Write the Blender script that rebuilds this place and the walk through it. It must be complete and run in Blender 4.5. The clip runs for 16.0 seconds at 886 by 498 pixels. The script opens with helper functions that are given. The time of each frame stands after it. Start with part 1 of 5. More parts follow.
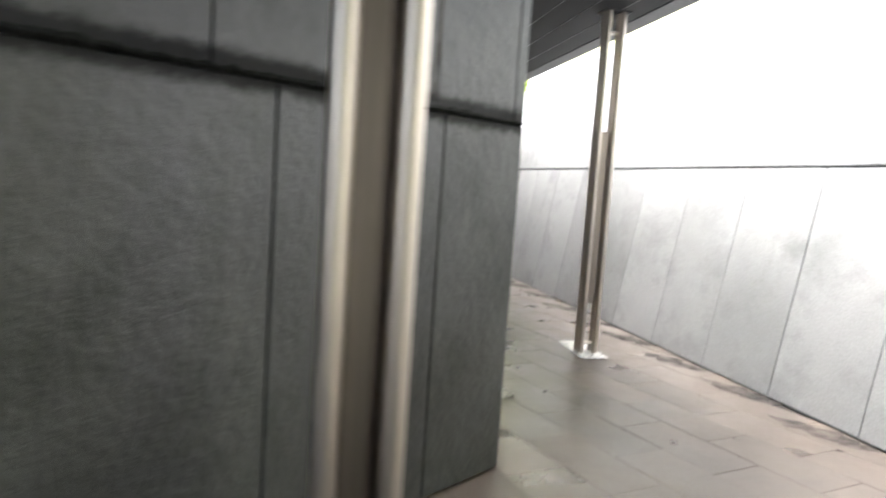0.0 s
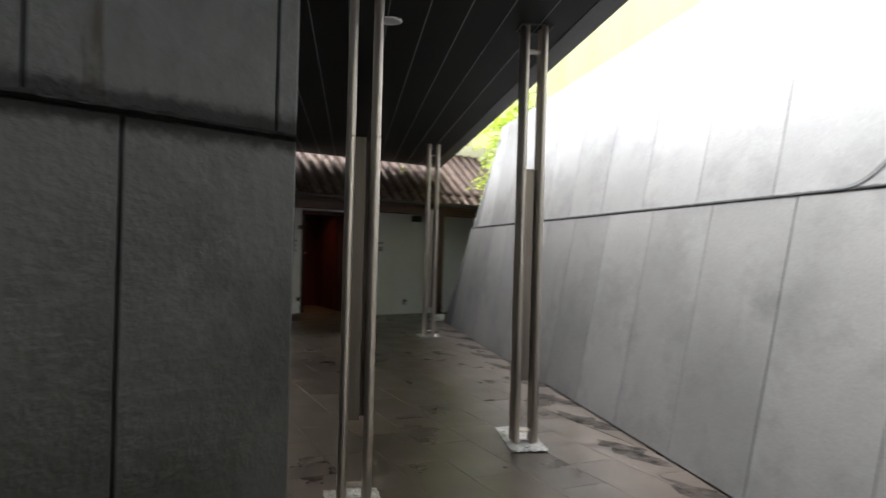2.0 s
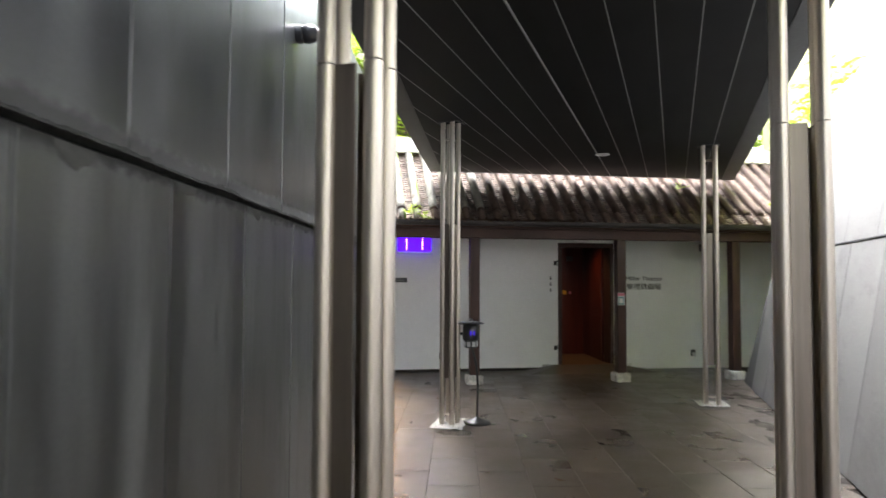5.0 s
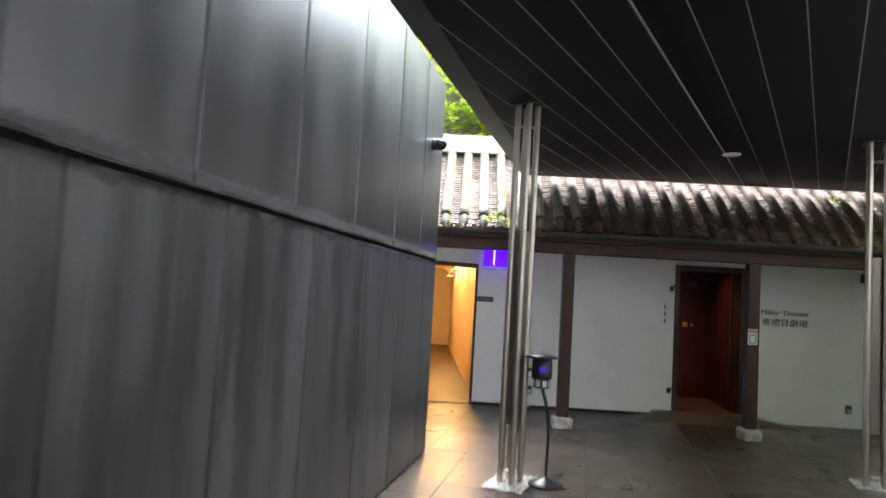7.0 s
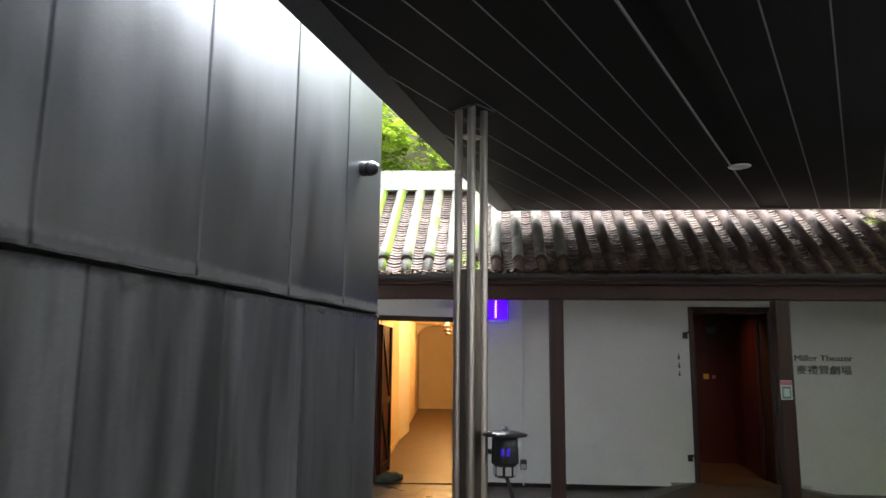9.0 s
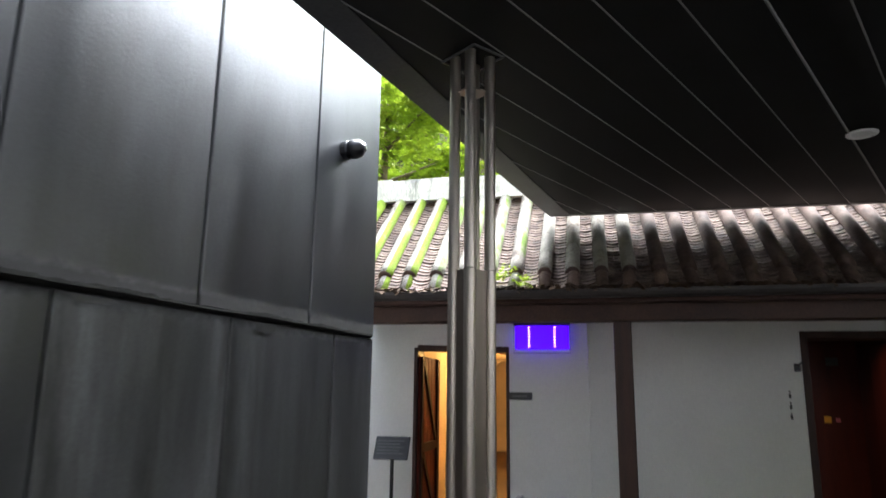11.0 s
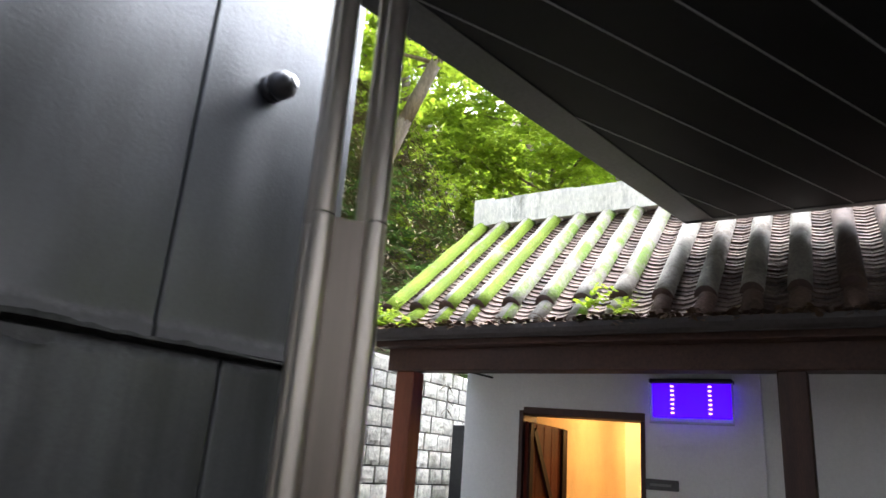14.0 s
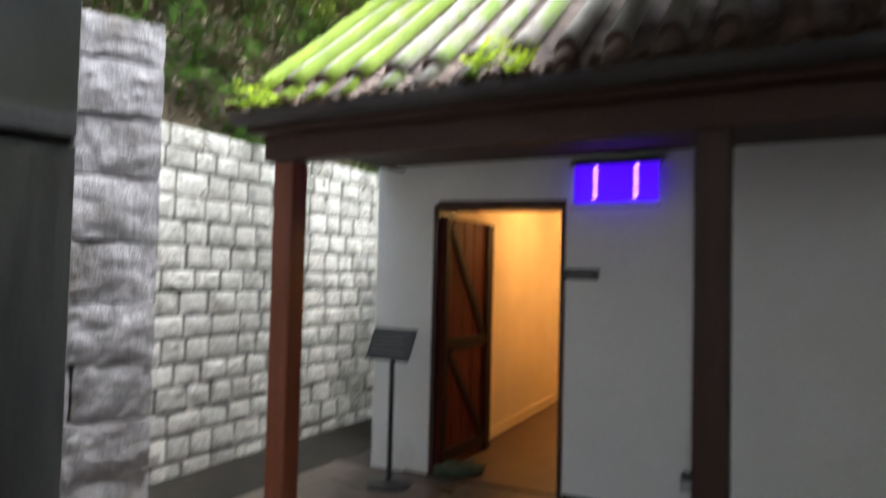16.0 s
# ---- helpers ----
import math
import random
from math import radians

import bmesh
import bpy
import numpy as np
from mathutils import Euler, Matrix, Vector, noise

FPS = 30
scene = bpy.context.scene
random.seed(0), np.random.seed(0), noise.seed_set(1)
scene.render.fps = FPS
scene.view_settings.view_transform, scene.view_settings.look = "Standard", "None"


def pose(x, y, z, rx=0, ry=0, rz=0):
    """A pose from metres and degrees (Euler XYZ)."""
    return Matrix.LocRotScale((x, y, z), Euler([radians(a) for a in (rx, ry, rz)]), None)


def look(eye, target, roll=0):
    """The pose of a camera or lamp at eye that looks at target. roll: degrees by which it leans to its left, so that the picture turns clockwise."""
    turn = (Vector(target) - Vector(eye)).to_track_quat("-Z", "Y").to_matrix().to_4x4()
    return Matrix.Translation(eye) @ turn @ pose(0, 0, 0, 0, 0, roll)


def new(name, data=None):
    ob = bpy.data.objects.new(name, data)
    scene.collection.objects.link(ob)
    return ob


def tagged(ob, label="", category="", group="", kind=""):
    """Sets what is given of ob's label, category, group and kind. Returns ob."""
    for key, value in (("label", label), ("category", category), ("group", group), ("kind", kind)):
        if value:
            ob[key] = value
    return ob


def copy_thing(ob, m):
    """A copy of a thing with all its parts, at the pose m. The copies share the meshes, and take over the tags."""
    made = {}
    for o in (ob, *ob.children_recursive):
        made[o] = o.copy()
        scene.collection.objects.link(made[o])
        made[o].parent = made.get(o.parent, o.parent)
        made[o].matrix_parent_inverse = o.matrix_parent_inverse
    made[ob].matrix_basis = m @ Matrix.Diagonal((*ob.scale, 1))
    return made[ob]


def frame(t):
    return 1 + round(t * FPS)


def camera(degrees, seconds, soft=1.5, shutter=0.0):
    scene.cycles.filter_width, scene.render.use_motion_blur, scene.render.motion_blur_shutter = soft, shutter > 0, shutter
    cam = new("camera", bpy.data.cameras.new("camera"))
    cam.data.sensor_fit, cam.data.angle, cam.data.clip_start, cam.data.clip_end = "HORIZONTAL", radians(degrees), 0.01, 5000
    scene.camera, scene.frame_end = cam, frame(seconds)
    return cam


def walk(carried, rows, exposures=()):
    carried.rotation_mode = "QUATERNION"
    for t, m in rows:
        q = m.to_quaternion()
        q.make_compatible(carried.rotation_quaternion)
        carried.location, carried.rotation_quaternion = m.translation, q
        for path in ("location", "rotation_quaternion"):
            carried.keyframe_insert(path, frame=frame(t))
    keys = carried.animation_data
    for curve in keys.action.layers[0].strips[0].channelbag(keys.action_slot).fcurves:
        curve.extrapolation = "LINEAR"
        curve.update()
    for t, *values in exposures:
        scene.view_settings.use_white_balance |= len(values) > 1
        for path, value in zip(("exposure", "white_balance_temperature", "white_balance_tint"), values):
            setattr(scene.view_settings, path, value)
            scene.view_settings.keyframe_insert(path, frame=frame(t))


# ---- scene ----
cam = camera(66.0, 16.0, 1.5, 0.9)
PATH = [
    (0, (0.501, -0.086, 1.642), (0.795, 1.882, 1.447), 3.8),
    (0.5, (0.814, 0.123, 1.586), (1.145, 2.093, 1.5), 2.2),
    (0.8, (1.008, 0.285, 1.509), (1.267, 2.268, 1.462), 0.2),
    (1, (1.149, 0.382, 1.551), (1.396, 2.363, 1.431), 1.8),
    (1.5, (1.446, 0.673, 1.599), (1.708, 2.655, 1.524), 2.3),
    (2, (1.78, 0.995, 1.582), (1.978, 2.985, 1.578), 1.6),
    (2.5, (2.051, 1.341, 1.553), (1.974, 3.34, 1.523), 0.5),
    (3, (2.251, 1.74, 1.567), (2.007, 3.724, 1.608), 0.6),
    (3.5, (2.379, 2.159, 1.621), (1.806, 4.072, 1.725), 0.8),
    (4, (2.481, 2.619, 1.605), (1.868, 4.522, 1.674), -0.3),
    (6.3, (2.74, 4.439, 1.606), (1.781, 6.19, 1.729), 1.4),
    (6.5, (2.712, 4.618, 1.585), (1.714, 6.349, 1.677), 1.5),
    (7, (2.619, 5.046, 1.611), (1.575, 6.746, 1.75), 3.3),
    (7.5, (2.585, 5.474, 1.664), (1.553, 7.18, 1.824), 3.2),
    (8, (2.528, 5.848, 1.681), (1.497, 7.545, 1.917), 1.9),
    (8.5, (2.481, 6.201, 1.675), (1.433, 7.883, 1.945), 1.6),
    (8.7, (2.472, 6.363, 1.649), (1.406, 8.03, 1.939), 1.1),
    (10.8, (2.169, 7.89, 1.639), (0.905, 9.395, 2.009), 0.7),
    (11, (2.129, 8.037, 1.641), (0.833, 9.504, 2.052), 0.7),
    (11.5, (2.075, 8.371, 1.644), (0.781, 9.833, 2.077), 1.6),
    (12, (2.028, 8.796, 1.672), (0.632, 10.153, 2.131), 1.3),
    (12.5, (1.941, 9.131, 1.667), (0.488, 10.429, 2.121), 2.0),
    (13, (1.885, 9.493, 1.672), (0.46, 10.801, 2.18), 2.8),
    (13.5, (1.804, 9.807, 1.692), (0.294, 10.984, 2.268), 3.5),
    (14, (1.614, 10.065, 1.669), (-0.05, 11.005, 2.26), 4.3),
    (14.5, (1.554, 10.305, 1.682), (-0.075, 11.311, 2.261), 3.8),
    (15, (1.536, 10.519, 1.656), (-0.019, 11.677, 2.147), 2.0),
    (15.5, (1.459, 10.718, 1.643), (-0.122, 11.897, 1.974), 1.5),
    (16, (1.289, 10.941, 1.587), (-0.403, 12.004, 1.661), 1.4),
]
EXPOSURE = [(0, 4.2, 6500, 10), (0.5, 3.3, 6500, 10), (1, 2.87, 6500, 10), (1.5, 2.8, 6500, 10), (2, 2.7, 6500, 10), (2.5, 2.6, 6500, 10), (3, 2.75, 6500, 10), (3.5, 3.1, 6500, 10), (4, 3.68, 6500, 10), (6.5, 3.88, 6250, 10), (7.5, 3.73, 6200, 10), (8.5, 3.53, 6250, 10), (11, 3.28, 6200, 10), (12.5, 3.22, 6100, 12), (14, 3.05, 6150, 13), (16, 2.9, 6300, 10)]
walk(cam, [(t, look(eye, target, roll)) for t, eye, target, roll in PATH], EXPOSURE)

# ---- world, sun, exposure ----
world = bpy.data.worlds.new("overcast_sky")
scene.world = world
world.use_nodes = True
wn = world.node_tree
sky = wn.nodes.new("ShaderNodeTexSky")
sky.sky_type, sky.sun_disc = "NISHITA", False
sky.sun_elevation, sky.sun_rotation = radians(66), radians(-25)
sky.air_density, sky.dust_density, sky.ozone_density = 1.0, 4.0, 1.0
pale = wn.nodes.new("ShaderNodeHueSaturation")
pale.inputs["Saturation"].default_value = 0.55
wn.nodes["Background"].inputs[1].default_value = 0.15
wn.links.new(sky.outputs[0], pale.inputs["Color"])
wn.links.new(pale.outputs[0], wn.nodes["Background"].inputs[0])
sun = new("sun", bpy.data.lights.new("sun", "SUN"))
sun.data.energy, sun.data.angle, sun.data.color = 3.3, radians(80), (0.93, 0.97, 1.0)
sun.matrix_world = look((0, 0, 20), (2.2, -4.8, 8.0))

# ---- materials ----


def nd(t, kind, **kw):
    n = t.nodes.new(kind)
    for k, v in kw.items():
        n.inputs[k.replace("_", " ")].default_value = v
    return n


def mat(name, c1, c2, rough=0.6, metal=0.0, scale=2.0, fine=40.0, bump=0.15, stretch=(1, 1, 1), vary=0.12, grain=0.25, c3=None, patch=(0.55, 0.7), patch_scale=1.3, spec=0.5, dirt_z=None, rough2=None, fine_iso=False, detail=5.0, span=(0.32, 0.68), ior=1.45):
    """Two tones in large soft patches, fine grain, an optional third tone in stains, bump, and a shift from piece to piece."""
    m = bpy.data.materials.new(name)
    m.use_nodes = True
    t = m.node_tree
    b = t.nodes["Principled BSDF"]
    L = t.links.new
    geo = t.nodes.new("ShaderNodeNewGeometry")
    info = t.nodes.new("ShaderNodeObjectInfo")
    mp = t.nodes.new("ShaderNodeMapping")
    mp.inputs["Scale"].default_value = stretch
    L(geo.outputs["Position"], mp.inputs["Vector"])
    shift = t.nodes.new("ShaderNodeVectorMath")
    shift.operation = "ADD"
    off = t.nodes.new("ShaderNodeMath")
    off.operation = "MULTIPLY"
    off.inputs[1].default_value = 37.0
    L(info.outputs["Random"], off.inputs[0])
    L(mp.outputs[0], shift.inputs[0])
    L(off.outputs[0], shift.inputs[1])
    big = nd(t, "ShaderNodeTexNoise", Scale=scale, Detail=detail, Roughness=0.6)
    small = nd(t, "ShaderNodeTexNoise", Scale=fine, Detail=4.0, Roughness=0.65)
    L(shift.outputs[0], big.inputs["Vector"])
    iso = t.nodes.new("ShaderNodeVectorMath")
    iso.operation = "ADD"
    L(geo.outputs["Position"], iso.inputs[0])
    L(off.outputs[0], iso.inputs[1])
    L(iso.outputs[0] if fine_iso else shift.outputs[0], small.inputs["Vector"])
    ramp = t.nodes.new("ShaderNodeMapRange")
    ramp.inputs["From Min"].default_value, ramp.inputs["From Max"].default_value = span
    L(big.outputs["Fac"], ramp.inputs["Value"])
    mix = t.nodes.new("ShaderNodeMix")
    mix.data_type = "RGBA"
    mix.inputs[6].default_value, mix.inputs[7].default_value = (*c1, 1), (*c2, 1)
    L(ramp.outputs[0], mix.inputs[0])
    col = mix.outputs[2]
    dirt = None
    if c3:
        st = nd(t, "ShaderNodeTexNoise", Scale=patch_scale, Detail=7.0, Roughness=0.7)
        L(shift.outputs[0], st.inputs["Vector"])
        sr = t.nodes.new("ShaderNodeMapRange")
        sr.inputs["From Min"].default_value, sr.inputs["From Max"].default_value = patch
        L(st.outputs["Fac"], sr.inputs["Value"])
        mx = t.nodes.new("ShaderNodeMix")
        mx.data_type = "RGBA"
        mx.inputs[7].default_value = (*c3, 1)
        L(sr.outputs[0], mx.inputs[0])
        L(col, mx.inputs[6])
        col = mx.outputs[2]
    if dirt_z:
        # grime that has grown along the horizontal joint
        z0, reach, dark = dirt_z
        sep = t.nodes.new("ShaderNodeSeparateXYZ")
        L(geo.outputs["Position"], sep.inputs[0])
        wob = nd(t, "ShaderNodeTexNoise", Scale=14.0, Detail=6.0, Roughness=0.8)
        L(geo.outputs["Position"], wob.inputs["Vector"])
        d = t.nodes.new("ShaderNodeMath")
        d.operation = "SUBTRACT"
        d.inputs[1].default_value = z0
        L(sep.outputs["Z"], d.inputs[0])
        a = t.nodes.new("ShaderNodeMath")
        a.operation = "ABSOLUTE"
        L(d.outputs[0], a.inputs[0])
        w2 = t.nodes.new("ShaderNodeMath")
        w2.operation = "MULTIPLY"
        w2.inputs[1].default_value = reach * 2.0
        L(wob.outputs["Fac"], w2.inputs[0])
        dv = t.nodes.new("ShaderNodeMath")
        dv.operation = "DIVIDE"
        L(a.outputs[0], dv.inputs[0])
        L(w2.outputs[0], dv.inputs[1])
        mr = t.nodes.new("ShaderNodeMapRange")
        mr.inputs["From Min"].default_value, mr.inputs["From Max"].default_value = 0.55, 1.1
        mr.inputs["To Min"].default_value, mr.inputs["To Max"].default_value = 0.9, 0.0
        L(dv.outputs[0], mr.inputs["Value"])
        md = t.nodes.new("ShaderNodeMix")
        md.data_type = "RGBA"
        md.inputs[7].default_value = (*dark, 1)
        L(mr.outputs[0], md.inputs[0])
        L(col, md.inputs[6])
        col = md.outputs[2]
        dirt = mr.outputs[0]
    gain = t.nodes.new("ShaderNodeMapRange")
    gain.inputs["From Min"].default_value, gain.inputs["From Max"].default_value = 0.3, 0.7
    gain.inputs["To Min"].default_value, gain.inputs["To Max"].default_value = 1 - grain, 1 + grain
    L(small.outputs["Fac"], gain.inputs["Value"])
    pv = t.nodes.new("ShaderNodeMapRange")
    pv.inputs["To Min"].default_value, pv.inputs["To Max"].default_value = 1 - vary, 1 + vary
    L(info.outputs["Random"], pv.inputs["Value"])
    mul = t.nodes.new("ShaderNodeMath")
    mul.operation = "MULTIPLY"
    L(gain.outputs[0], mul.inputs[0])
    L(pv.outputs[0], mul.inputs[1])
    sc = t.nodes.new("ShaderNodeVectorMath")
    sc.operation = "SCALE"
    L(col, sc.inputs[0])
    L(mul.outputs[0], sc.inputs["Scale"])
    L(sc.outputs[0], b.inputs["Base Color"])
    if rough2 is not None:
        rr = t.nodes.new("ShaderNodeMapRange")
        rr.inputs["To Min"].default_value, rr.inputs["To Max"].default_value = rough, rough2
        L(ramp.outputs[0], rr.inputs["Value"])
        rough_out = rr.outputs[0]
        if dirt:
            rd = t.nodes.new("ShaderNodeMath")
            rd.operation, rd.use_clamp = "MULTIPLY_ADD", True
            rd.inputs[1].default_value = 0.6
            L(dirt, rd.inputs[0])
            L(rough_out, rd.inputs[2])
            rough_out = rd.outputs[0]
        L(rough_out, b.inputs["Roughness"])
    else:
        b.inputs["Roughness"].default_value = rough
    b.inputs["Metallic"].default_value = metal
    b.inputs["Specular IOR Level"].default_value, b.inputs["IOR"].default_value = spec, ior
    if bump:
        bp = t.nodes.new("ShaderNodeBump")
        bp.inputs["Strength"].default_value, bp.inputs["Distance"].default_value = bump, 0.02
        L(small.outputs["Fac"], bp.inputs["Height"])
        L(bp.outputs[0], b.inputs["Normal"])
    return m


def plain(name, c, rough=0.5, metal=0.0, glow=0.0):
    m = bpy.data.materials.new(name)
    m.use_nodes = True
    b = m.node_tree.nodes["Principled BSDF"]
    b.inputs["Base Color"].default_value = (*(x * (0.1 if glow else 1.0) for x in c), 1)
    b.inputs["Roughness"].default_value, b.inputs["Metallic"].default_value = rough, metal
    if glow:
        b.inputs["Emission Color"].default_value, b.inputs["Emission Strength"].default_value = (*c, 1), glow
    return m


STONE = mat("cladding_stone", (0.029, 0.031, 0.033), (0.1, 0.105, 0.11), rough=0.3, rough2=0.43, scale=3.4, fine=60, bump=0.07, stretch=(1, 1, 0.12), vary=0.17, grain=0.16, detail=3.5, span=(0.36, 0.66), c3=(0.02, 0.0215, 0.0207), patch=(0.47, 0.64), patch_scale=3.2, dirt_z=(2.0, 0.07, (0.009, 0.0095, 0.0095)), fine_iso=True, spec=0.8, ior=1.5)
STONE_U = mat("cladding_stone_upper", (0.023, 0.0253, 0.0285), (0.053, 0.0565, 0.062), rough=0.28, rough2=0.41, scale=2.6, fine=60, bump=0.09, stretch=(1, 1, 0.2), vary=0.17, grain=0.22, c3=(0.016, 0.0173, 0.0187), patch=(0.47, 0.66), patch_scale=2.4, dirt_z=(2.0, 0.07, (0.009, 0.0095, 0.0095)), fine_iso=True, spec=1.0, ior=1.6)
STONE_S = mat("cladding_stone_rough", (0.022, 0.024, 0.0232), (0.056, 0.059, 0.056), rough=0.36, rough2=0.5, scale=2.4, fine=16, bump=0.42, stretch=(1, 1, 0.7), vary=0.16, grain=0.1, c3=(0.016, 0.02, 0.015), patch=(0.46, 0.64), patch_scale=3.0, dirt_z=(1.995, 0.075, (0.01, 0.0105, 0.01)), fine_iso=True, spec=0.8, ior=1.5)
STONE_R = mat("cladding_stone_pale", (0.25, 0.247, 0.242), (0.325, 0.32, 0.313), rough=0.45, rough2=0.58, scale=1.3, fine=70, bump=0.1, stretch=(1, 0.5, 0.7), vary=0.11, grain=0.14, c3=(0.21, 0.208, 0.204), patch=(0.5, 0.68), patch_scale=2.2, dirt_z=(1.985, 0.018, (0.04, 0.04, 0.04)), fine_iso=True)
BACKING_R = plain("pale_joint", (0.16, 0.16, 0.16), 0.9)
CRUST = mat("lichen_crust", (0.008, 0.0085, 0.008), (0.02, 0.021, 0.019), rough=0.9, scale=20, fine=90, bump=0.6, vary=0, spec=0.1)
CRUST_R = mat("thin_lichen_crust", (0.05, 0.05, 0.048), (0.12, 0.12, 0.115), rough=0.9, scale=9, fine=90, bump=0.6, vary=0, spec=0.1)
BACKING = plain("joint_shadow_gap", (0.02, 0.02, 0.021), 0.9)
PAVER = mat("paving_stone", (0.062, 0.047, 0.037), (0.105, 0.082, 0.066), rough=0.24, rough2=0.46, scale=1.3, fine=70, bump=0.1, vary=0.08, grain=0.2, c3=(0.034, 0.027, 0.022), patch=(0.42, 0.85), patch_scale=0.9, fine_iso=True)
GROUT = mat("paving_joint", (0.024, 0.021, 0.018), (0.05, 0.044, 0.038), rough=0.9, spec=0.15, vary=0)
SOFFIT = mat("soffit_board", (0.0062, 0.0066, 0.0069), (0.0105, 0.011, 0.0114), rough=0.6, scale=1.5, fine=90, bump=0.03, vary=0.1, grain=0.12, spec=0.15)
SEAM = plain("soffit_seam", (0.18, 0.182, 0.182), 0.7)
FASCIA = mat("canopy_edge", (0.035, 0.036, 0.037), (0.05, 0.051, 0.052), rough=0.55, bump=0.03, vary=0)
STEEL = mat("brushed_steel", (0.5, 0.45, 0.395), (0.6, 0.545, 0.485), rough=0.36, metal=1.0, scale=4, fine=120, bump=0.02, stretch=(6, 6, 0.15), vary=0.03, grain=0.06)
STEEL_D = mat("darker_steel_plate", (0.2, 0.17, 0.145), (0.29, 0.25, 0.215), rough=0.42, metal=1.0, scale=4, fine=120, bump=0.02, stretch=(6, 6, 0.15), vary=0.03, grain=0.08)
PEBBLE = mat("pebble_footing", (0.42, 0.41, 0.39), (0.62, 0.6, 0.57), rough=0.8, scale=30, fine=90, bump=0.8, vary=0.05, grain=0.35, c3=(0.15, 0.14, 0.13), patch=(0.55, 0.62), patch_scale=26)
PLASTER = mat("white_plaster", (0.77, 0.775, 0.765), (0.83, 0.835, 0.825), rough=0.8, scale=1.2, fine=45, bump=0.06, vary=0, grain=0.04, c3=(0.62, 0.63, 0.55), patch=(0.6, 0.8), patch_scale=0.9)
DARKWOOD = mat("dark_stained_wood", (0.034, 0.0155, 0.0115), (0.06, 0.026, 0.018), rough=0.5, scale=3, fine=60, bump=0.12, stretch=(4, 4, 0.4), vary=0.08, grain=0.25)
REDWOOD = mat("red_brown_wood", (0.13, 0.034, 0.015), (0.2, 0.058, 0.025), rough=0.5, scale=3, fine=50, bump=0.12, stretch=(4, 4, 0.35), vary=0.05, grain=0.25)
BEAMWOOD = mat("eaves_wood", (0.038, 0.018, 0.0125), (0.068, 0.032, 0.021), rough=0.6, scale=2, fine=50, bump=0.12, vary=0.05, grain=0.3)
GUTTER = mat("gutter_metal", (0.03, 0.026, 0.025), (0.05, 0.043, 0.04), rough=0.5, vary=0, bump=0.05)
TILE = mat("old_roof_tile", (0.06, 0.035, 0.026), (0.125, 0.082, 0.063), rough=0.85, scale=3.0, fine=50, bump=0.35, vary=0.15, grain=0.3, c3=(0.045, 0.028, 0.022), patch=(0.5, 0.64), patch_scale=4, fine_iso=True)
MOSS = mat("mossy_roof_tile", (0.095, 0.15, 0.005), (0.165, 0.235, 0.01), rough=0.9, scale=3.0, fine=60, bump=0.5, vary=0.12, grain=0.3, c3=(0.22, 0.21, 0.15), patch=(0.58, 0.74), patch_scale=2.6, fine_iso=True)
PANTILE = mat("roof_pan_tile", (0.075, 0.045, 0.034), (0.22, 0.165, 0.132), rough=0.85, scale=4.0, fine=60, bump=0.3, vary=0.1, grain=0.35, c3=(0.06, 0.045, 0.038), patch=(0.5, 0.62), patch_scale=7)
# Same clay tile made paler, for the rows that open light falls on.
TILE_LIT = mat("lit_roof_tile", (0.16, 0.145, 0.122), (0.27, 0.25, 0.215), rough=0.9, scale=3.0, fine=55, bump=0.4, vary=0.14, grain=0.28, c3=(0.09, 0.068, 0.052), patch=(0.52, 0.66), patch_scale=4, fine_iso=True)
MOSS_THIN = mat("patchy_moss_tile", (0.09, 0.16, 0.01), (0.15, 0.22, 0.02), rough=0.9, scale=3.0, fine=60, bump=0.5, vary=0.12, grain=0.3, c3=(0.2, 0.18, 0.15), patch=(0.42, 0.56), patch_scale=3.0, fine_iso=True)
RIDGE = mat("ridge_mortar", (0.66, 0.62, 0.54), (0.82, 0.78, 0.7), rough=0.9, scale=2.5, fine=40, bump=0.3, vary=0, grain=0.16, stretch=(1, 1, 0.4), c3=(0.17, 0.165, 0.12), patch=(0.56, 0.72), patch_scale=4.5)
GRANITE = mat("granite_block", (0.5, 0.48, 0.425), (0.66, 0.64, 0.575), rough=0.9, scale=4, fine=22, bump=0.6, vary=0.16, grain=0.25, c3=(0.27, 0.26, 0.22), patch=(0.52, 0.66), patch_scale=5, fine_iso=True)
GRANITE_P = mat("pier_stone", (0.4, 0.38, 0.385), (0.56, 0.535, 0.54), rough=0.9, scale=5, fine=16, bump=1.0, vary=0.1, grain=0.3, c3=(0.26, 0.235, 0.22), patch=(0.5, 0.66), patch_scale=4, fine_iso=True)
MORTAR = mat("old_mortar", (0.09, 0.085, 0.075), (0.17, 0.16, 0.145), rough=0.95, vary=0, bump=0.4)
OCHRE = mat("warm_plaster", (0.72, 0.6, 0.42), (0.78, 0.66, 0.48), rough=0.85, scale=2, fine=30, bump=0.15, vary=0, grain=0.05)
FLOORWOOD = mat("corridor_floor", (0.085, 0.05, 0.027), (0.125, 0.074, 0.041), rough=0.45, scale=3, fine=30, bump=0.05, vary=0.1, grain=0.12)
SOIL = mat("hillside_soil", (0.045, 0.032, 0.02), (0.1, 0.075, 0.045), rough=0.95, scale=2, fine=25, bump=0.8, vary=0, grain=0.4, c3=(0.04, 0.06, 0.015), patch=(0.5, 0.6), patch_scale=1.5)
BARK = mat("bark", (0.1, 0.075, 0.05), (0.2, 0.16, 0.11), rough=0.9, scale=6, fine=40, bump=0.6, stretch=(1, 1, 0.3), vary=0.1)


